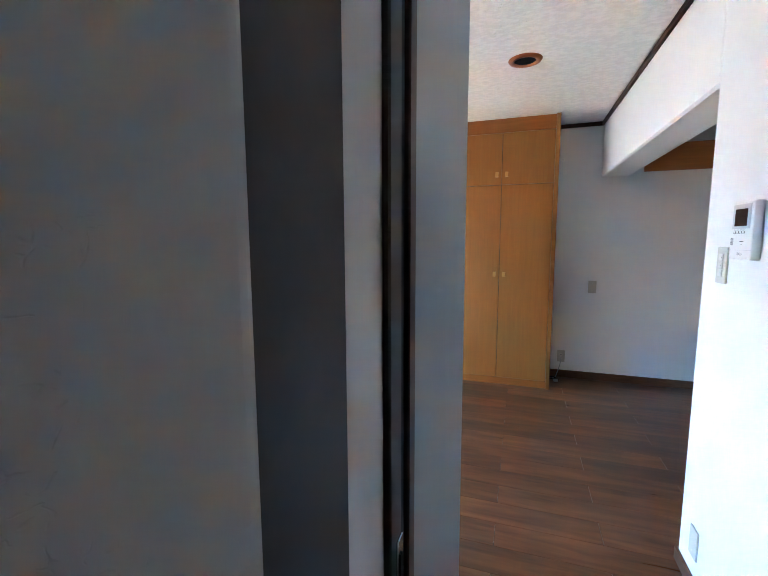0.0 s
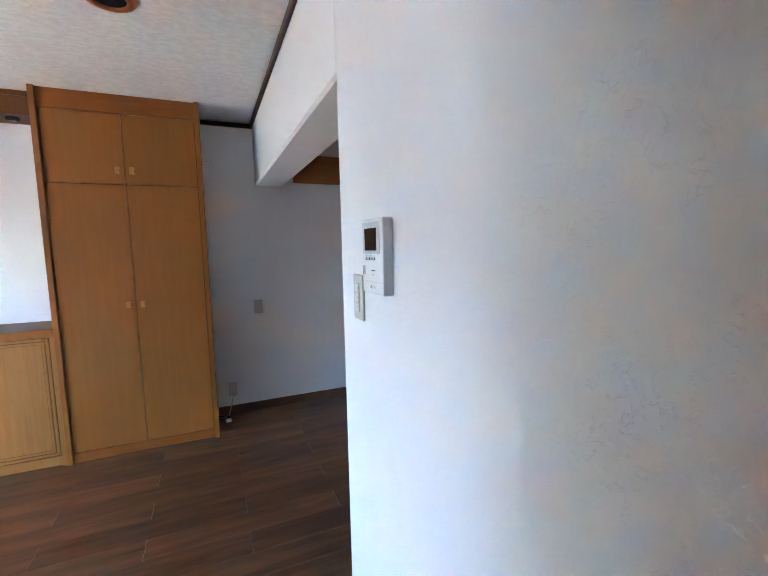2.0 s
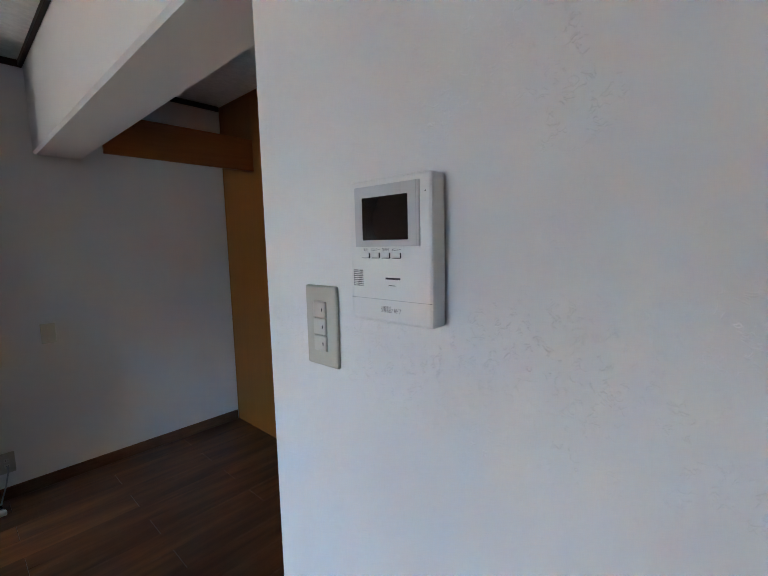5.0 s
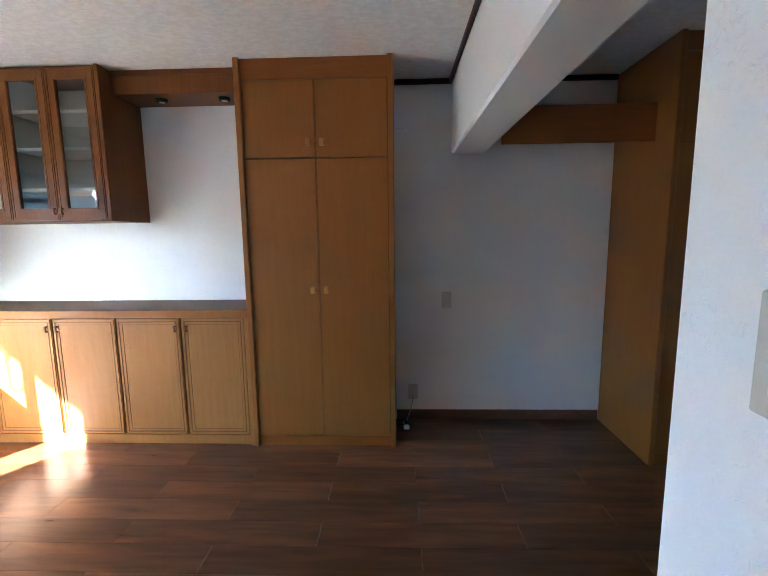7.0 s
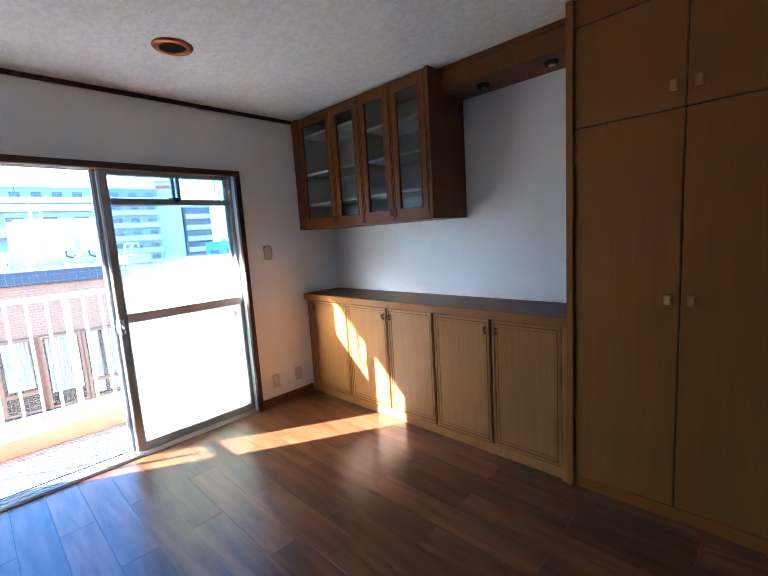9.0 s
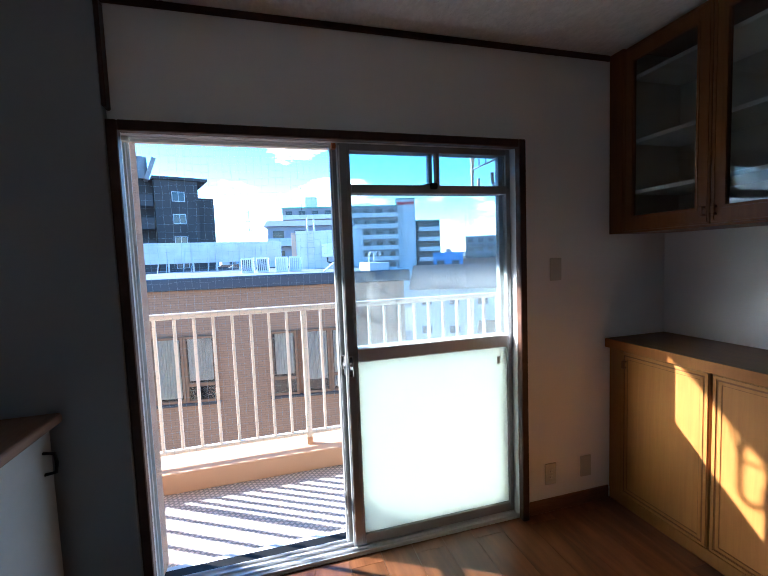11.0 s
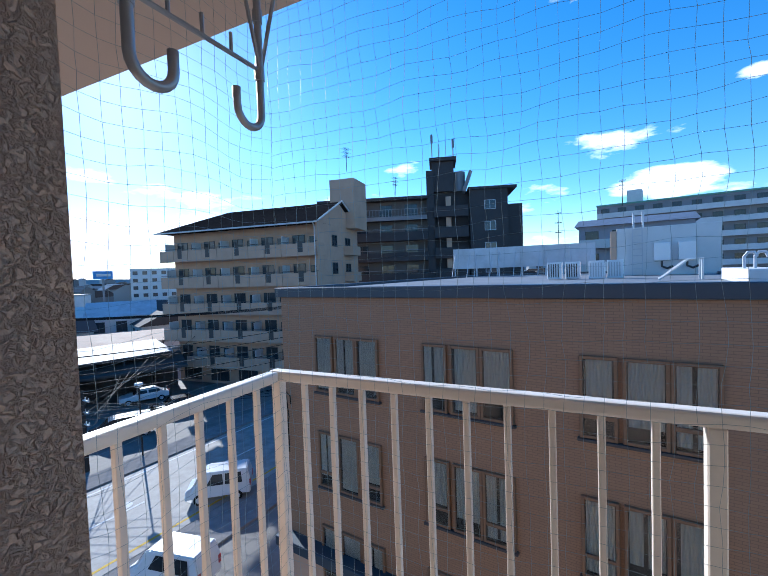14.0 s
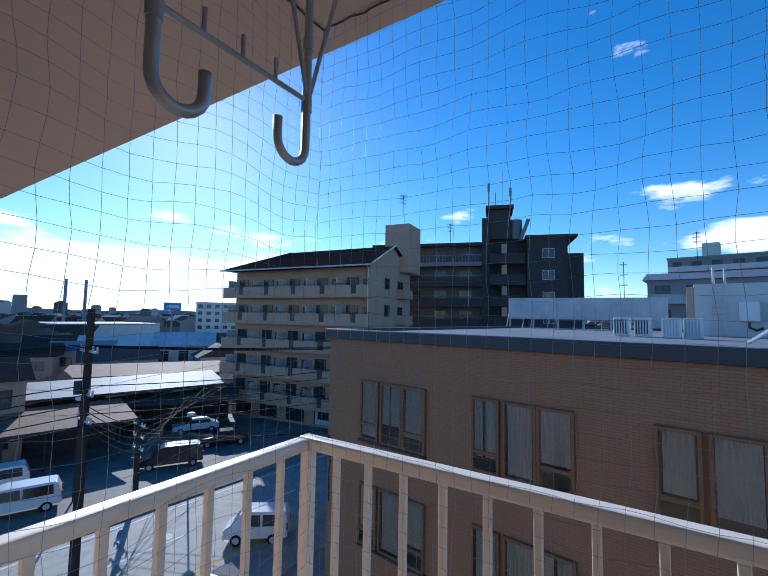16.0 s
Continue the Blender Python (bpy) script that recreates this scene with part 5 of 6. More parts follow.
part("slanted_wall", (lambda b: (bmesh.ops.transform(b, matrix=pose(14.9, 1.0, 24.4, 0, 20, 0), verts=add_box(b, (-0.25, -1, -1.3), (0.25, 1, 1.6)).verts[:]), b)[1])(bmesh.new()), SLATE_PALE, dk)
for k in range(7):
    z = 20.2 - k * 2.85
    part("stair_parapet", add_box(bmesh.new(), (10.4, 0.0, z - 0.3), (15.0, 0.25, z + 1.15), 0.02), SLATE, dk)
    part("stair_flight", add_box(bmesh.new(), (12.0, 0.6, z + 1.2), (12.7, 1.7, z + 2.5)), BEIGE, dk)
    part("corridor_parapet", add_box(bmesh.new(), (-6.0, 0.2, z - 0.45), (9.4, 0.4, z + (0.1 if k == 0 else 0.75)), 0.01), SLATE if k else SLATE_PALE, dk)
    part("corridor_slab", add_box(bmesh.new(), (-6.0, 0.4, z - 0.45), (9.4, 1.6, z - 0.25)), SLATE, dk)
    for j in range(34 if k == 0 else 0):
        part("baluster", add_box(bmesh.new(), (-5.9 + j * 0.45, 0.27, z + 0.1), (-5.83 + j * 0.45, 0.33, z + 1.1)), SLATE_PALE, dk)
    part("handrail", add_box(bmesh.new(), (-6.0, 0.26, z + 1.05), (9.4, 0.34, z + 1.12)), SLATE_PALE, dk)
    for j in range(4):
        win_part(dk, -4.6 + j * 3.6, z - 0.1, 1.8, 2.0, 1.58)
    win_part(dk, 17.1, z + 0.4, 1.5, 1.25, -0.02, 2, TIN, PANE_DARK, 0.07)
for lx, h, r in ((10.3, 3.4, 0.07), (11.2, 2.0, 0.05), (13.2, 2.6, 0.07), (12.2, 5.0, 0.03)):
    bm = bmesh.new()
    add_cyl(bm, (lx, 1.2, 28.1), (lx, 1.2, 28.1 + h), r, n=8)
    if r > 0.06:
        add_box(bm, (lx - 0.16, 1.05, 28.1 + h - 1.2), (lx + 0.16, 1.3, 28.1 + h - 0.1))
    part("antenna", bm, SLATE_PALE, dk)

# --- further houses ---
def block(at, turn, w, d, h, name, label, cat, wall, roof="flat", floors=3, bays=4, rmat=ROOF_TILE, band=None, glass=PANE_DARK, small=False, rise=0.28):
    """A plain house: walls, storey bands, windows, roof. Its front looks along -y of its own axes."""
    b = local_thing(name, at, turn, label, cat)
    part("wall", add_box(bmesh.new(), (0, 0, 0), (w, d, h)), wall, b)
    fh = h / floors
    for i in range(floors):
        if band is not None:
            o = part("balcony", add_box(bmesh.new(), (0.2, -1.1, i * fh + 0.1), (w - 0.2, -0.01, i * fh + 0.28)), band, b)
            part("parapet", add_box(bmesh.new(), (0.2, -1.2, i * fh), (w - 0.2, -1.1, i * fh + 1.15)), band, o)
        for k in range(bays):
            ww = w / bays
            win_part(b, k * ww + ww * 0.25, i * fh + fh * (0.42 if small else 0.3), ww * (0.4 if small else 0.5), fh * (0.3 if small else 0.48), -0.005, 2, TIN if small else DARKFRAME, glass, 0.07)
    if roof == "flat":
        part("parapet", add_box(bmesh.new(), (-0.15, -0.15, h), (w + 0.15, d + 0.15, h + 0.35)), rmat, b)
    else:
        bm = bmesh.new()
        o, rh = 0.5, min(d, w) * rise
        v = [bm.verts.new(p) for p in ((-o, -o, h), (w + o, -o, h), (w + o, d + o, h), (-o, d + o, h), (-o if roof == "gable" else d * 0.4, d / 2, h + rh), (w + o if roof == "gable" else w - d * 0.4, d / 2, h + rh))]
        for q in ((0, 1, 5, 4), (2, 3, 4, 5), (3, 0, 4), (1, 2, 5), (0, 3, 2, 1)):
            bm.faces.new([v[k] for k in q])
        part("roof", bm, rmat, b)
    return b

LILAC = paint("lilac_grey_render", (0.34, 0.33, 0.36), 0.75, 0, 0.1, 0.5)
TILE_BLUE = paint("blue_grey_roof_tile", (0.16, 0.20, 0.26), 0.7, 0, 0.2, 2)
tiled_house = block((-62.0, 2.9, GZ), 84, 12.4, 9, 17.6, "grey_townhouse", "pale grey rendered house with blue-grey tiled roof and white bands", "house", LILAC, "gable", 6, 4, TILE_BLUE, CONCRETE, rise=0.14)
big = block((-112.0, 7.0, GZ), 80, 31, 10, 26.4, "white_apartment_slab", "long white apartment slab with dark balcony openings and green roof edge", "apartment slab", SLATE_PALE, "flat", 9, 9, GREEN, CONCRETE)
part("roof_house", add_box(bmesh.new(), (6.0, 2, 26.4), (9.0, 6, 29.8)), CONCRETE, big)
tw = block((-108.3, 37.6, GZ), 72, 5.3, 8, 28.4, "white_lift_tower", "white lift tower with a red sign band", "tower", CONCRETE, "flat", 3, 0, GREEN)
part("sign", add_box(bmesh.new(), (0.3, -0.3, 26.9), (5.0, -0.2, 27.7)), RED, tw)
block((-106.3, 43.0, GZ), 84, 6.5, 9, 22.2, "white_apartment_wing", "white apartment wing with balconies", "apartment house", SLATE, "flat", 8, 3, GREEN, CONCRETE)
block((-134.0, 72.0, GZ), 60, 14.2, 12, 18.8, "grey_apartment_house", "far grey apartment house", "apartment house", SLATE_PALE, "flat", 6, 4, CONCRETE, SLATE_PALE)
block((-145.0, 94.0, GZ), 58, 9, 9, 16.5, "pale_apartment_house", "far white apartment house", "apartment house", CONCRETE, "flat", 5, 3, CONCRETE)
block((-73.3, 56.0, GZ), 52, 14, 9, 15.8, "white_school", "white flat-roofed public building", "public building", CONCRETE, "flat", 4, 5, CONCRETE, small=True)
block((-51.6, 34.6, GZ), 54, 13, 11, 11.8, "grey_hall", "grey hall with broad eaves and tall windows", "hall", SLATE_PALE, "flat", 2, 5, CONCRETE, small=True)
block((-84.0, 38.2, GZ), 66, 6.5, 9, 12.8, "blue_shed", "bright blue sheet-clad building", "building", SKYBLUE, "flat", 2, 2, SKYBLUE)
block((-40.0, 17.4, GZ), 64, 8.6, 9, 9.0, "white_house", "white two-storey house with grey roof", "house", CONCRETE, "gable", 3, 3, SLATE, small=True)
block((-31.0, 20.4, GZ), 60, 6, 6, 4.6, "old_tiled_house", "old house with grey tiled roof", "house", BEIGE, "gable", 2, 2, ROOF_TILE)
block((-24.5, 26.0, GZ), 60, 6, 6, 4.4, "old_tiled_house", "old house with grey tiled roof", "house", BEIGE, "hip", 2, 2, SLATE)
block((-24.0, 9.5, GZ), 80, 7, 8, 5.0, "pale_house", "low pale house beside the brown building", "house", CONCRETE, "flat", 1, 2, ROOF_GREY, small=True)
block((-43.6, -125.3, GZ), 180, 27, 24, 9.0, "grey_warehouse", "long pale grey warehouse with a blank wall", "warehouse", CONCRETE, "flat", 1, 0, ROOF_GREY)
block((-8.0, -43.0, GZ), 172, 7, 8, 6.6, "cream_house", "cream two-storey house with gabled roof", "house", BEIGE, "gable", 2, 2, ROOF_TILE)
block((-38.0, -66.0, GZ), 145, 9, 8, 7.0, "white_house", "white house with pale sheet roof", "house", CONCRETE, "gable", 2, 3, TIN)
block((-30.0, -74.0, GZ), 150, 12, 9, 6.0, "grey_house", "grey house with pale roof", "house", SLATE_PALE, "gable", 2, 3, CONCRETE)
block((-98.0, -150.0, GZ), 140, 16, 12, 17.0, "cream_apartment_house", "far cream apartment house", "apartment house", CONCRETE, "flat", 6, 5, CONCRETE)

# long sheds round the car park
def shed(at, turn, w, d, h, rmat, label):
    s = local_thing("open_shed", at, turn, label, "shed", "sheds round the car park")
    part("back_wall", add_box(bmesh.new(), (0, d - 0.15, 0), (w, d, h - 0.6)), DARK_SHED, s)
    bm = bmesh.new()
    v = [bm.verts.new(p) for p in ((-0.3, -0.3, h - 0.5), (w + 0.3, -0.3, h - 0.5), (w + 0.3, d + 0.3, h + 0.35), (-0.3, d + 0.3, h + 0.35),
                                   (-0.3, -0.3, h - 0.4), (w + 0.3, -0.3, h - 0.4), (w + 0.3, d + 0.3, h + 0.45), (-0.3, d + 0.3, h + 0.45))]
    for q in ((3, 2, 1, 0), (4, 5, 6, 7), (0, 1, 5, 4), (1, 2, 6, 5), (2, 3, 7, 6), (3, 0, 4, 7)):
        bm.faces.new([v[k] for k in q])
    part("roof", bm, rmat, s)
    for k in range(int(w / 2.5) + 1):
        part("post", add_box(bmesh.new(), (k * 2.5, 0.05, 0), (k * 2.5 + 0.12, 0.17, h - 0.5)), DARK_SHED, s)
    part("fascia", add_box(bmesh.new(), (-0.3, -0.34, h - 0.62), (w + 0.3, -0.3, h - 0.38)), DARK_SHED, s)
    return s

shed((-7.5, -38.5, GZ), 168, 13.5, 5.5, 3.6, RUST, "long open shed with a rusty sheet roof")
shed((-20.8, -41.5, GZ), 150, 12.0, 6.0, 3.8, DARK_SHED, "long dark shed with a weathered roof")
SHED_TIN = paint("weathered_sheet_roof", (0.30, 0.32, 0.34), 0.6, 0, 0.3, 0.7)
shed((-6.0, -46.5, GZ), 163, 27.0, 5.0, 5.0, SHED_TIN, "long shed with a pale sheet roof")
shed((-22.0, -56.0, GZ), 150, 18.0, 6.0, 5.0, RUST, "long shed with a brown sheet roof")

# tile-roofed houses between the sheds and the warehouse
hr = random.Random(5)
for i in range(22):
    hx, hy = -2 - 8.5 * (i % 8) + hr.uniform(-1.5, 1.5), -58 - 13 * (i // 8) + hr.uniform(-2, 2) - 1.2 * (i % 8)
    if hx < -52 and hy > -72:
        continue
    w = hr.uniform(7, 9.5)
    block((hx, hy, GZ), hr.choice((150, 160, 62, 68)), w, hr.uniform(6, 8), hr.choice((3.4, 5.6, 5.8, 6.0)), "tiled_house", hr.choice(("small grey house with a dark tiled roof", "small cream house with a dark tiled roof")), "house",
          hr.choice((SLATE_PALE, BEIGE, CONCRETE, DARK_SHED)), hr.choice(("gable", "hip", "gable")), 2, 2, hr.choice((ROOF_TILE, ROOF_TILE, SLATE, RUST, SHED_TIN)))

def aerial(x, y, z, h):
    a = thing("tv_aerial", (x, y, z), "thin grey television aerial on a roof", "aerial", "roof aerials")
    part("mast", add_cyl(bmesh.new(), (x, y, z), (x, y, z + h), 0.035, n=6), POLE, a)
    for k in range(3):
        zz = z + h * (0.95 - 0.16 * k)
        b = part("boom", add_box(bmesh.new(), (x - 0.6, y - 0.015, zz), (x + 0.6, y + 0.015, zz + 0.03)), POLE, a)
        for j in range(5):
            part("element", add_box(bmesh.new(), (x - 0.5 + j * 0.25, y - 0.4, zz + 0.01), (x - 0.485 + j * 0.25, y + 0.4, zz + 0.025)), POLE, b)
aerial(-41.5, -20.5, 13.0, 2.6)
aerial(-55.0, -20.5, 12.0, 3.0)
aerial(-57.0, 0.6, 1.0, 7.5)
aerial(-62.5, 8.0, 9.0, 3.4)

# the low town out to the horizon
rnd = random.Random(11)
bm = bmesh.new()
for i in range(3200):
    ang = rnd.uniform(radians(92), radians(300))
    r = 95 + 1500 * rnd.random() ** 2.1
    x, y = r * math.cos(ang), r * math.sin(ang)
    if (-70 < y < 90 and x > -118) or (y > -104 and -75 < x < 8) or (-112 < x < -36 and -165 < y < -95):
        continue
    if abs((y + 20.9) + x * 0.0875) < 8:
        continue
    w, d, h = rnd.uniform(6, 16), rnd.uniform(6, 14), rnd.choice((4, 5, 6, 6.5, 7, 7.5, 8, 9)) if r < 500 or rnd.random() < 0.85 else rnd.uniform(10, 24)
    m = pose(x, y, GZ, 0, 0, rnd.uniform(0, 180))
    vs = [bm.verts.new(m @ Vector(p)) for p in ((0, 0, 0), (w, 0, 0), (w, d, 0), (0, d, 0), (0, 0, h), (w, 0, h), (w, d, h), (0, d, h), (0, d / 2, h + d * 0.22), (w, d / 2, h + d * 0.22))]
    for q in ((0, 1, 5, 4), (2, 3, 7, 6), (4, 5, 9, 8), (6, 7, 8, 9), (1, 2, 6, 9, 5), (3, 0, 4, 8, 7)):
        bm.faces.new([vs[k] for k in q])
far_mesh = make("far_houses", bm, HOUSES)
far_mesh.data.materials.append(ROOF_TILE)
for p in far_mesh.data.polygons:
    if p.index % 6 in (2, 3) and (p.index // 6) % 5:
        p.material_index = 1
tagged(far_mesh, "low grey and white houses of the town out to the horizon", "houses", kind="stuff")
# the blue-grey colour holds the haze of the distance
HILL = paint("haze_tinted_hill", (0.22, 0.30, 0.38), 1.0)
bm = bmesh.new()
prev = None
for i in range(151):
    a = radians(80 + i * 1.6)
    h = 20 + 34 * max(0, noise.noise(Vector((i * 0.11, 3, 0))) + 0.25)
    p = [bm.verts.new((2300 * math.cos(a), 2300 * math.sin(a), z)) for z in (GZ, GZ + h)]
    if prev:
        bm.faces.new((prev[0], p[0], p[1], prev[1]))
    prev = p
setting(make("backdrop", bm, HILL), "distant hills with haze put into their blue-grey colour")

# --- poles, wires, lamps ---
def utility_pole(x, y, top, label, arms):
    p = thing("utility_pole", (x, y, GZ), label, "utility pole", "utility poles")
    bm = bmesh.new()
    add_cyl(bm, (x, y, GZ), (x, y, top), 0.19, 0.12, 14)
    part("shaft", bm, POLE, p)
    d = Vector((3.5, 40.0, 0)).normalized()
    for z, half in arms:
        bm = bmesh.new()
        a, b = Vector((x, y, z)) - d * half, Vector((x, y, z)) + d * half
        add_tube(bm, [a, b], 0.05, 6)
        arm = part("crossarm", bm, TIN, p)
        for k in range(5):
            q = a.lerp(b, k / 4)
            bm = bmesh.new()
            add_cyl(bm, q, q + Vector((0, 0, 0.22)), 0.05, 0.03, 8)
            part("insulator", bm, CONCRETE, arm)
    bm = bmesh.new()
    add_cyl(bm, (x + 0.28, y, top - 3.2), (x + 0.28, y, top - 2.7), 0.13, n=14)
    part("transformer", bm, SLATE, p)
    return p

utility_pole(-8.97, -15.2, 1.63, "tall dark utility pole with crossarms", [(0.0, 0.9), (-1.6, 0.7), (-2.6, 0.7)])
utility_pole(-16.8, -26.8, -5.6, "utility pole with tangled pale crossarms", [(-6.2, 0.9), (-7.0, 0.8), (-7.8, 0.8)])
utility_pole(-46.0, -11.6, 1.4, "far utility pole with crossarms", [(0.4, 0.9), (-1.2, 0.8)])
utility_pole(24.0, -17.5, 2.0, "utility pole beside the road", [(1.0, 0.9), (-0.8, 0.8)])
def wire(a, b, sag, r=0.018):
    a, b = Vector(a), Vector(b)
    pts = [a.lerp(b, k / 14) - Vector((0, 0, sag * 4 * (k / 14) * (1 - k / 14))) for k in range(15)]
    return tagged(make("overhead_wire", add_tube(bmesh.new(), pts, r, 5), WIRE), "black overhead wire between poles", "wire", "overhead wires")
for k in range(4):
    s = -0.9 + k * 0.6
    wire((-8.97, -15.2 + s, 0.2), (-46, -11.6 + s, 0.6), 0.9)
    wire((24, -17.5 + s, 1.2), (-8.97, -15.2 + s, 0.2), 0.8)
for k in range(5):
    s = -0.7 + k * 0.35
    wire((-8.97, -15.2 + s, -1.4 - 0.3 * k), (-46, -11.6 + s, -1.1 - 0.3 * k), 0.8 + 0.1 * k, 0.022)
    wire((24, -17.5 + s, -0.7 - 0.3 * k), (-8.97, -15.2 + s, -1.4 - 0.3 * k), 0.7, 0.022)
for k in range(5):
    wire((-8.97, -15.2, -2.0 - 0.2 * k), (-16.8, -26.8 + 0.3 * k, -6.1 - 0.4 * k), 0.25 + 0.05 * k, 0.02)
    wire((-16.8, -26.8 + 0.3 * k, -6.1 - 0.4 * k), (-35, -38 - 3 * k, -5.0 - 0.3 * k), 0.7, 0.02)
    wire((-16.8, -26.8, -6.4 - 0.3 * k), (-22.0 - 2 * k, -9.0, -5.0), 0.4, 0.016)

def street_lamp(x, y, z, label):
    l = thing("street_lamp", (x, y, GZ), label, "street lamp", "street lamps")
    bm = bmesh.new()
    add_cyl(bm, (x, y, GZ), (x, y, z - 0.25), 0.06, 0.045, 10)
    part("post", bm, POLE, l)
    part("head", add_box(bmesh.new(), (x - 0.22, y - 0.22, z - 0.25), (x + 0.22, y + 0.22, z + 0.05), 0.05), CAR_WHITE, l)
street_lamp(-19.6, -25.2, -5.7, "square-headed grey street lamp by the road")
street_lamp(-14.2, -29.5, -4.2, "square-headed grey street lamp by the road")
for x, y in ((-72, -184), (-66, -186)):
    c = thing("chimney_mast", (x, y, GZ), "slim grey mast far away over the houses", "mast", "distant masts")
    bm = bmesh.new()
    add_cyl(bm, (x, y, GZ), (x, y, 14.2), 0.6, 0.5, 10)
    part("shaft", bm, SLATE_PALE, c)
sg = thing("roof_sign", (-75.5, -128.0, 0), "blue roof sign with a pale bar", "sign")
part("board", add_box(bmesh.new(), (-78.5, -128.2, 2.6), (-73, -127.6, 5.0)), SKYBLUE, sg)
part("lettering", add_box(bmesh.new(), (-77.8, -127.58, 3.4), (-73.7, -127.5, 4.2)), CONCRETE, sg)
part("stand", add_box(bmesh.new(), (-76.0, -128.1, GZ), (-75.5, -127.8, 2.6)), SLATE_PALE, sg)
sc = thing("skyscraper", (-235, -866, GZ), "distant lone tower block", "tower block")
part("wall", add_box(bmesh.new(), (-243, -872, GZ), (-227, -860, 28)), SLATE_PALE, sc)

# --- parked cars ---
def car(x, y, turn, body, kind, label):
    """A boxy car; its length runs along x of its own axes."""
    c = local_thing("parked_car", (x, y, GZ + 0.012), turn, label, "car", "parked cars")
    L, W, Hc = (3.4, 1.48, 1.75) if kind == "kei" else (4.6, 1.75, 1.75) if kind == "van" else (4.4, 1.7, 1.45)
    if kind == "sedan":
        prof = [(0, 0.35), (0, 0.75), (0.25, 0.85), (1.15, 0.92), (1.85, 1.38), (3.2, 1.40), (3.9, 0.98), (L - 0.05, 0.92), (L, 0.4)]
    elif kind == "van":
        prof = [(0, 0.35), (0.02, 0.8), (0.75, 1.0), (1.45, 1.62), (1.8, 1.72), (L - 0.3, 1.70), (L - 0.05, 1.1), (L, 0.4)]
    else:
        prof = [(0, 0.35), (0.0, 0.85), (0.35, 1.0), (0.85, 1.62), (1.1, 1.72), (L - 0.15, 1.72), (L, 1.2), (L, 0.38)]
    bm = bmesh.new()
    n = len(prof)
    sides = []
    for s in (-1, 1):
        sides.append([bm.verts.new((px, s * W / 2 * (1.0 if pz < 1.0 else 0.86), pz)) for px, pz in prof])
    for k in range(n):
        bm.faces.new((sides[0][k], sides[0][(k + 1) % n], sides[1][(k + 1) % n], sides[1][k]))
    bm.faces.new(sides[0][::-1])
    bm.faces.new(sides[1])
    bmesh.ops.recalc_face_normals(bm, faces=bm.faces[:])
    bmesh.ops.bevel(bm, geom=bm.edges[:], offset=0.05, segments=2, affect="EDGES")
    b = part("body", bm, body, c)
    zw = 1.02
    x0 = 1.3 if kind == "sedan" else 1.0
    x1 = 3.55 if kind == "sedan" else L - 0.4
    for s in (-1, 1):
        for k in range(2):
            xa, xb = x0 + (x1 - x0) * k / 2 + 0.08, x0 + (x1 - x0) * (k + 1) / 2 - 0.02
            zt = 1.32 if kind == "sedan" else 1.58
            bm = bmesh.new()
            yy = s * W / 2
            vs = [bm.verts.new(p) for p in ((xa, yy * 1.004, zw), (xb, yy * 1.004, zw), (xb - 0.05, yy * 0.885, zt), (xa + (0.35 if k == 0 else 0.0), yy * 0.885, zt))]
            bm.faces.new(vs)
            r = bmesh.ops.solidify(bm, geom=bm.faces[:], thickness=0.02)
            part("side_window", bm, PANE_DARK, c)
    fx = {"sedan": (1.22, 0.96, 1.80, 1.35), "van": (0.82, 1.05, 1.42, 1.58), "kei": (0.40, 1.06, 0.83, 1.58)}[kind]
    bm = bmesh.new()
    vs = [bm.verts.new(p) for p in ((fx[0] - 0.02, -W * 0.43, fx[1]), (fx[0] - 0.02, W * 0.43, fx[1]), (fx[2] - 0.02, W * 0.39, fx[3]), (fx[2] - 0.02, -W * 0.39, fx[3]))]
    bm.faces.new(vs)
    bmesh.ops.solidify(bm, geom=bm.faces[:], thickness=0.025)
    part("windscreen", bm, PANE_DARK, c)
    part("bumper", add_box(bmesh.new(), (-0.06, -W * 0.46, 0.3), (0.1, W * 0.46, 0.58), 0.04), body, c)
    for s in (-1, 1):
        part("headlight", add_box(bmesh.new(), (-0.03, s * W * 0.33 - 0.17, 0.62), (0.06, s * W * 0.33 + 0.17, 0.8), 0.03), CONCRETE, c)
        part("tail_light", add_box(bmesh.new(), (L - 0.04, s * W * 0.4 - 0.08, 0.75), (L + 0.03, s * W * 0.4 + 0.08, 1.1), 0.02), RED, c)
        for wx in (0.7, L - 0.75):
            bm = bmesh.new()
            add_cyl(bm, (wx, s * (W / 2 - 0.19), 0.3), (wx, s * (W / 2 + 0.01), 0.3), 0.3, n=20)
            w = part("wheel", bm, TYRE, c)
            bm = bmesh.new()
            add_cyl(bm, (wx, s * (W / 2), 0.3), (wx, s * (W / 2 + 0.02), 0.3), 0.18, n=16)
            part("rim", bm, TIN, w)
    return c

car(-17.0, -17.2, 128, CAR_WHITE, "kei", "white boxy kei car by the kerb")
car(-9.3, -31.2, 160, CAR_WHITE, "van", "white minivan parked in the car park")
car(-9.0, -36.0, 165, CAR_WHITE, "van", "white van parked by the sheds")
car(-19.4, -31.6, 150, CAR_DARK, "van", "dark minivan parked in the car park")
car(-25.4, -33.0, 150, CAR_DARK, "sedan", "dark sedan parked in the car park")
car(-26.3, -39.0, 152, CAR_WHITE, "sedan", "white sedan parked in the car park")
car(-12.2, -14.0, 100, CAR_WHITE, "kei", "white car beside the brown building")

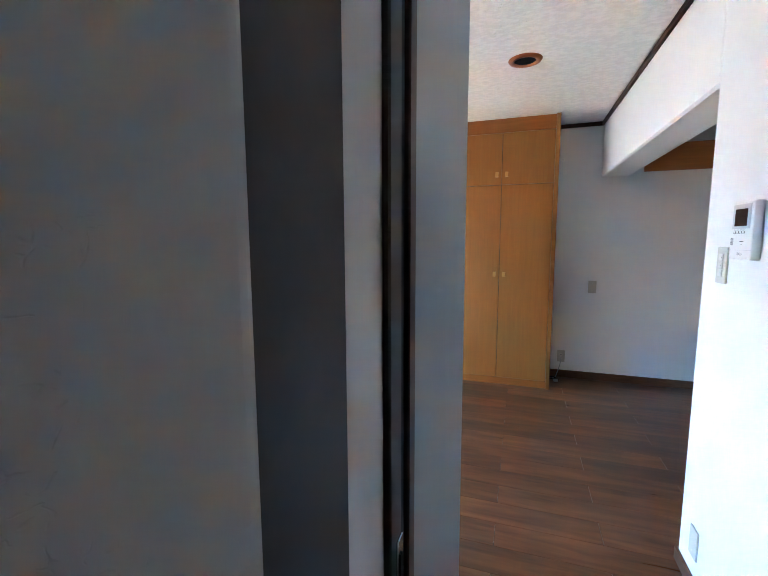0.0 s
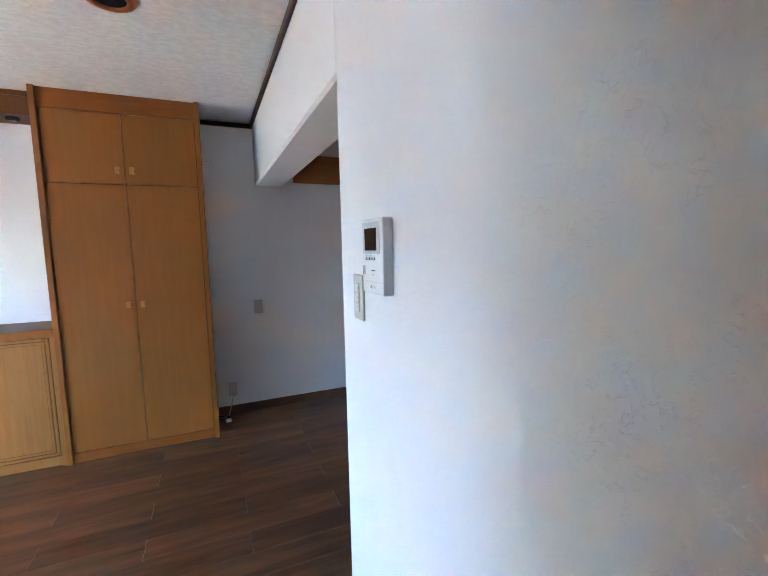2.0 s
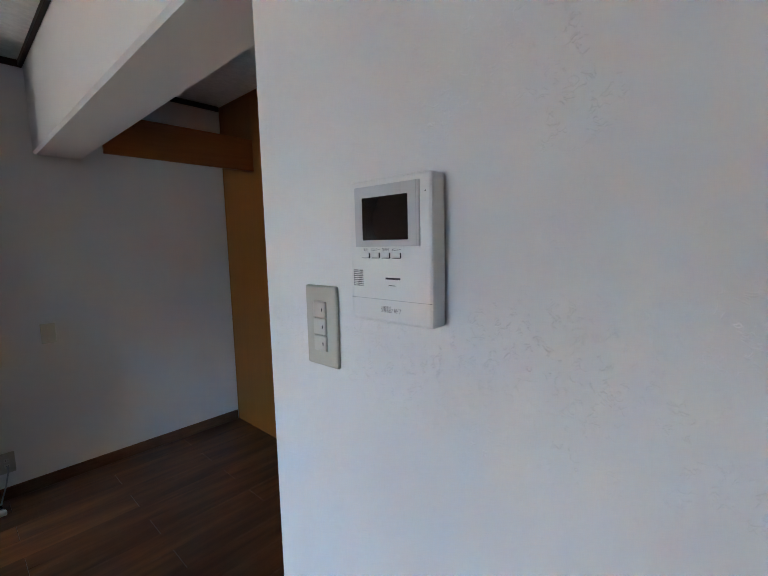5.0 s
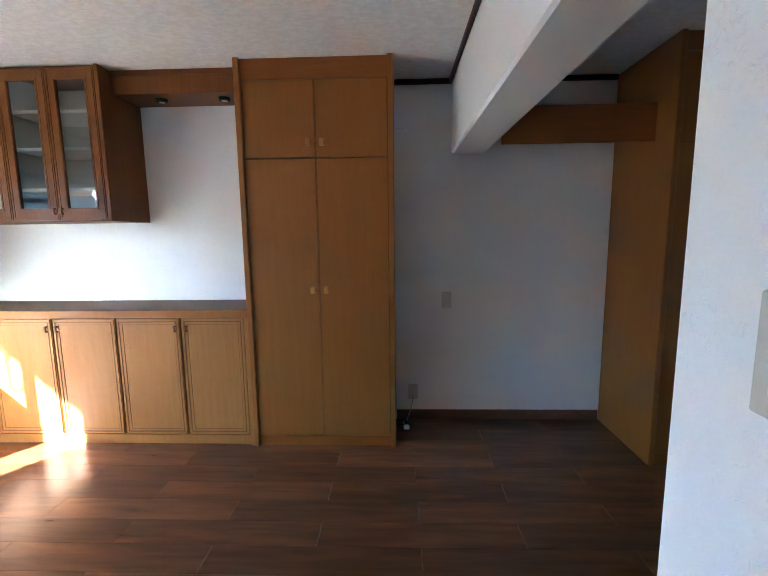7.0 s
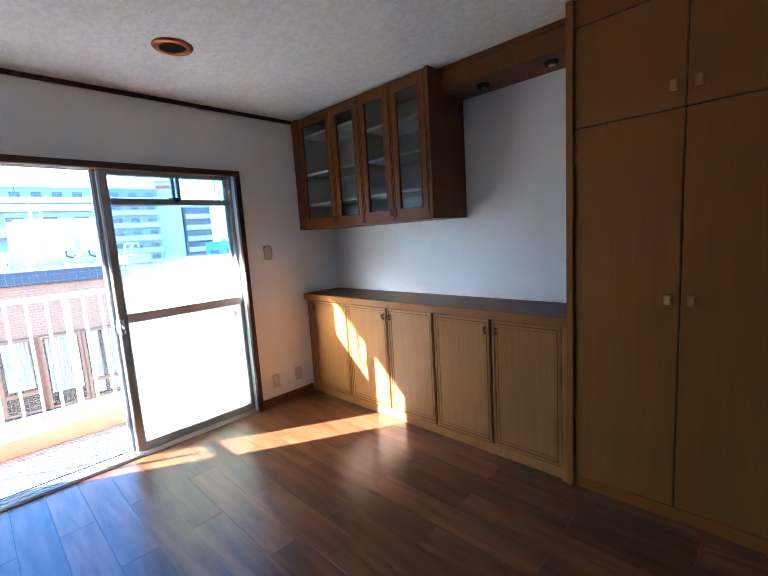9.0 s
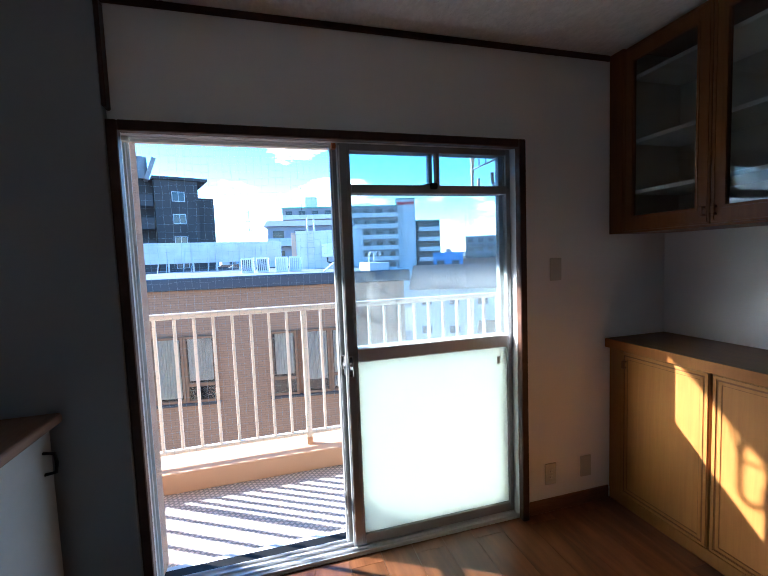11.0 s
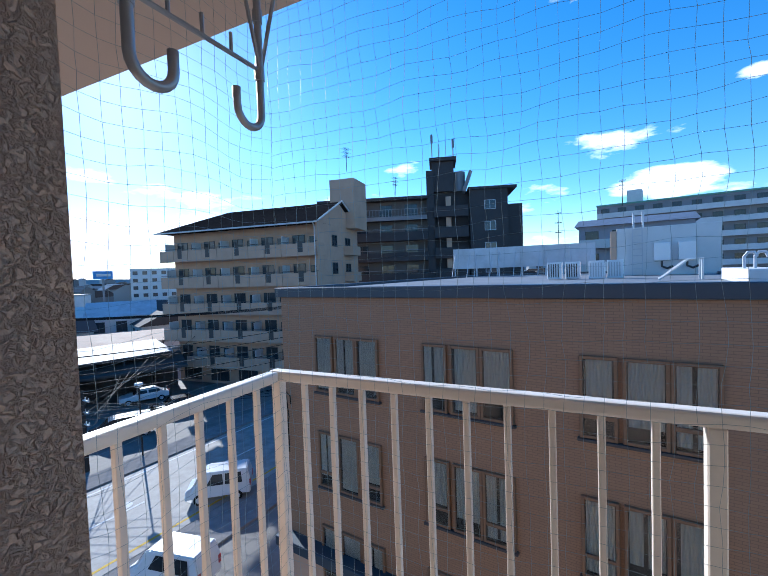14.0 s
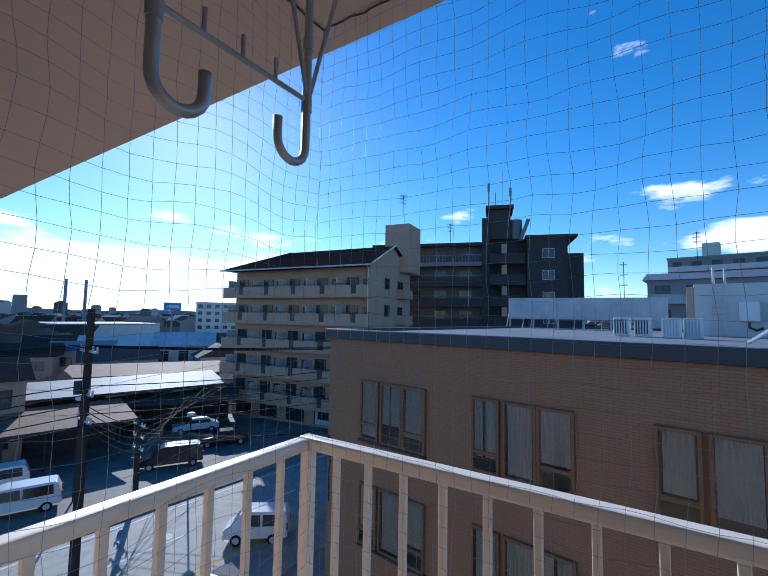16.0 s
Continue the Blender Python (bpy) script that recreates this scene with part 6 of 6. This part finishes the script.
# ---------------- floor planks ----------------
PL, PW = 0.945, 0.158
pm = {}
def plank_mesh(l, w):
    key = (round(l, 3), round(w, 3))
    if key not in pm:
        bm = add_box(bmesh.new(), (0, 0, -0.013), (l - 0.0022, w - 0.0016, 0))
        me = bpy.data.meshes.new("plank")
        bm.to_mesh(me)
        bm.free()
        me.materials.append(PLANK)
        pm[key] = me
    return pm[key]

row = -24
while 2.677 + row * PW < YN:
    y0 = max(2.677 + row * PW, -1.2)
    y1 = min(2.677 + (row + 1) * PW, YN)
    xa, xb = (XW, 3.75) if y0 > 1.4 - PW else (XH - 0.1, XP)
    start = -1.25 if row % 2 == 0 else -0.777
    x = start - 3 * PL
    while x < xb:
        x0, x1 = max(x, xa), min(x + PL, xb)
        if x1 - x0 > 0.02 and y1 - y0 > 0.01:
            p = new("plank", plank_mesh(x1 - x0, y1 - y0))
            p.location = (x0, y0, 0)
            p.parent = floor
        x += PL
    row += 1
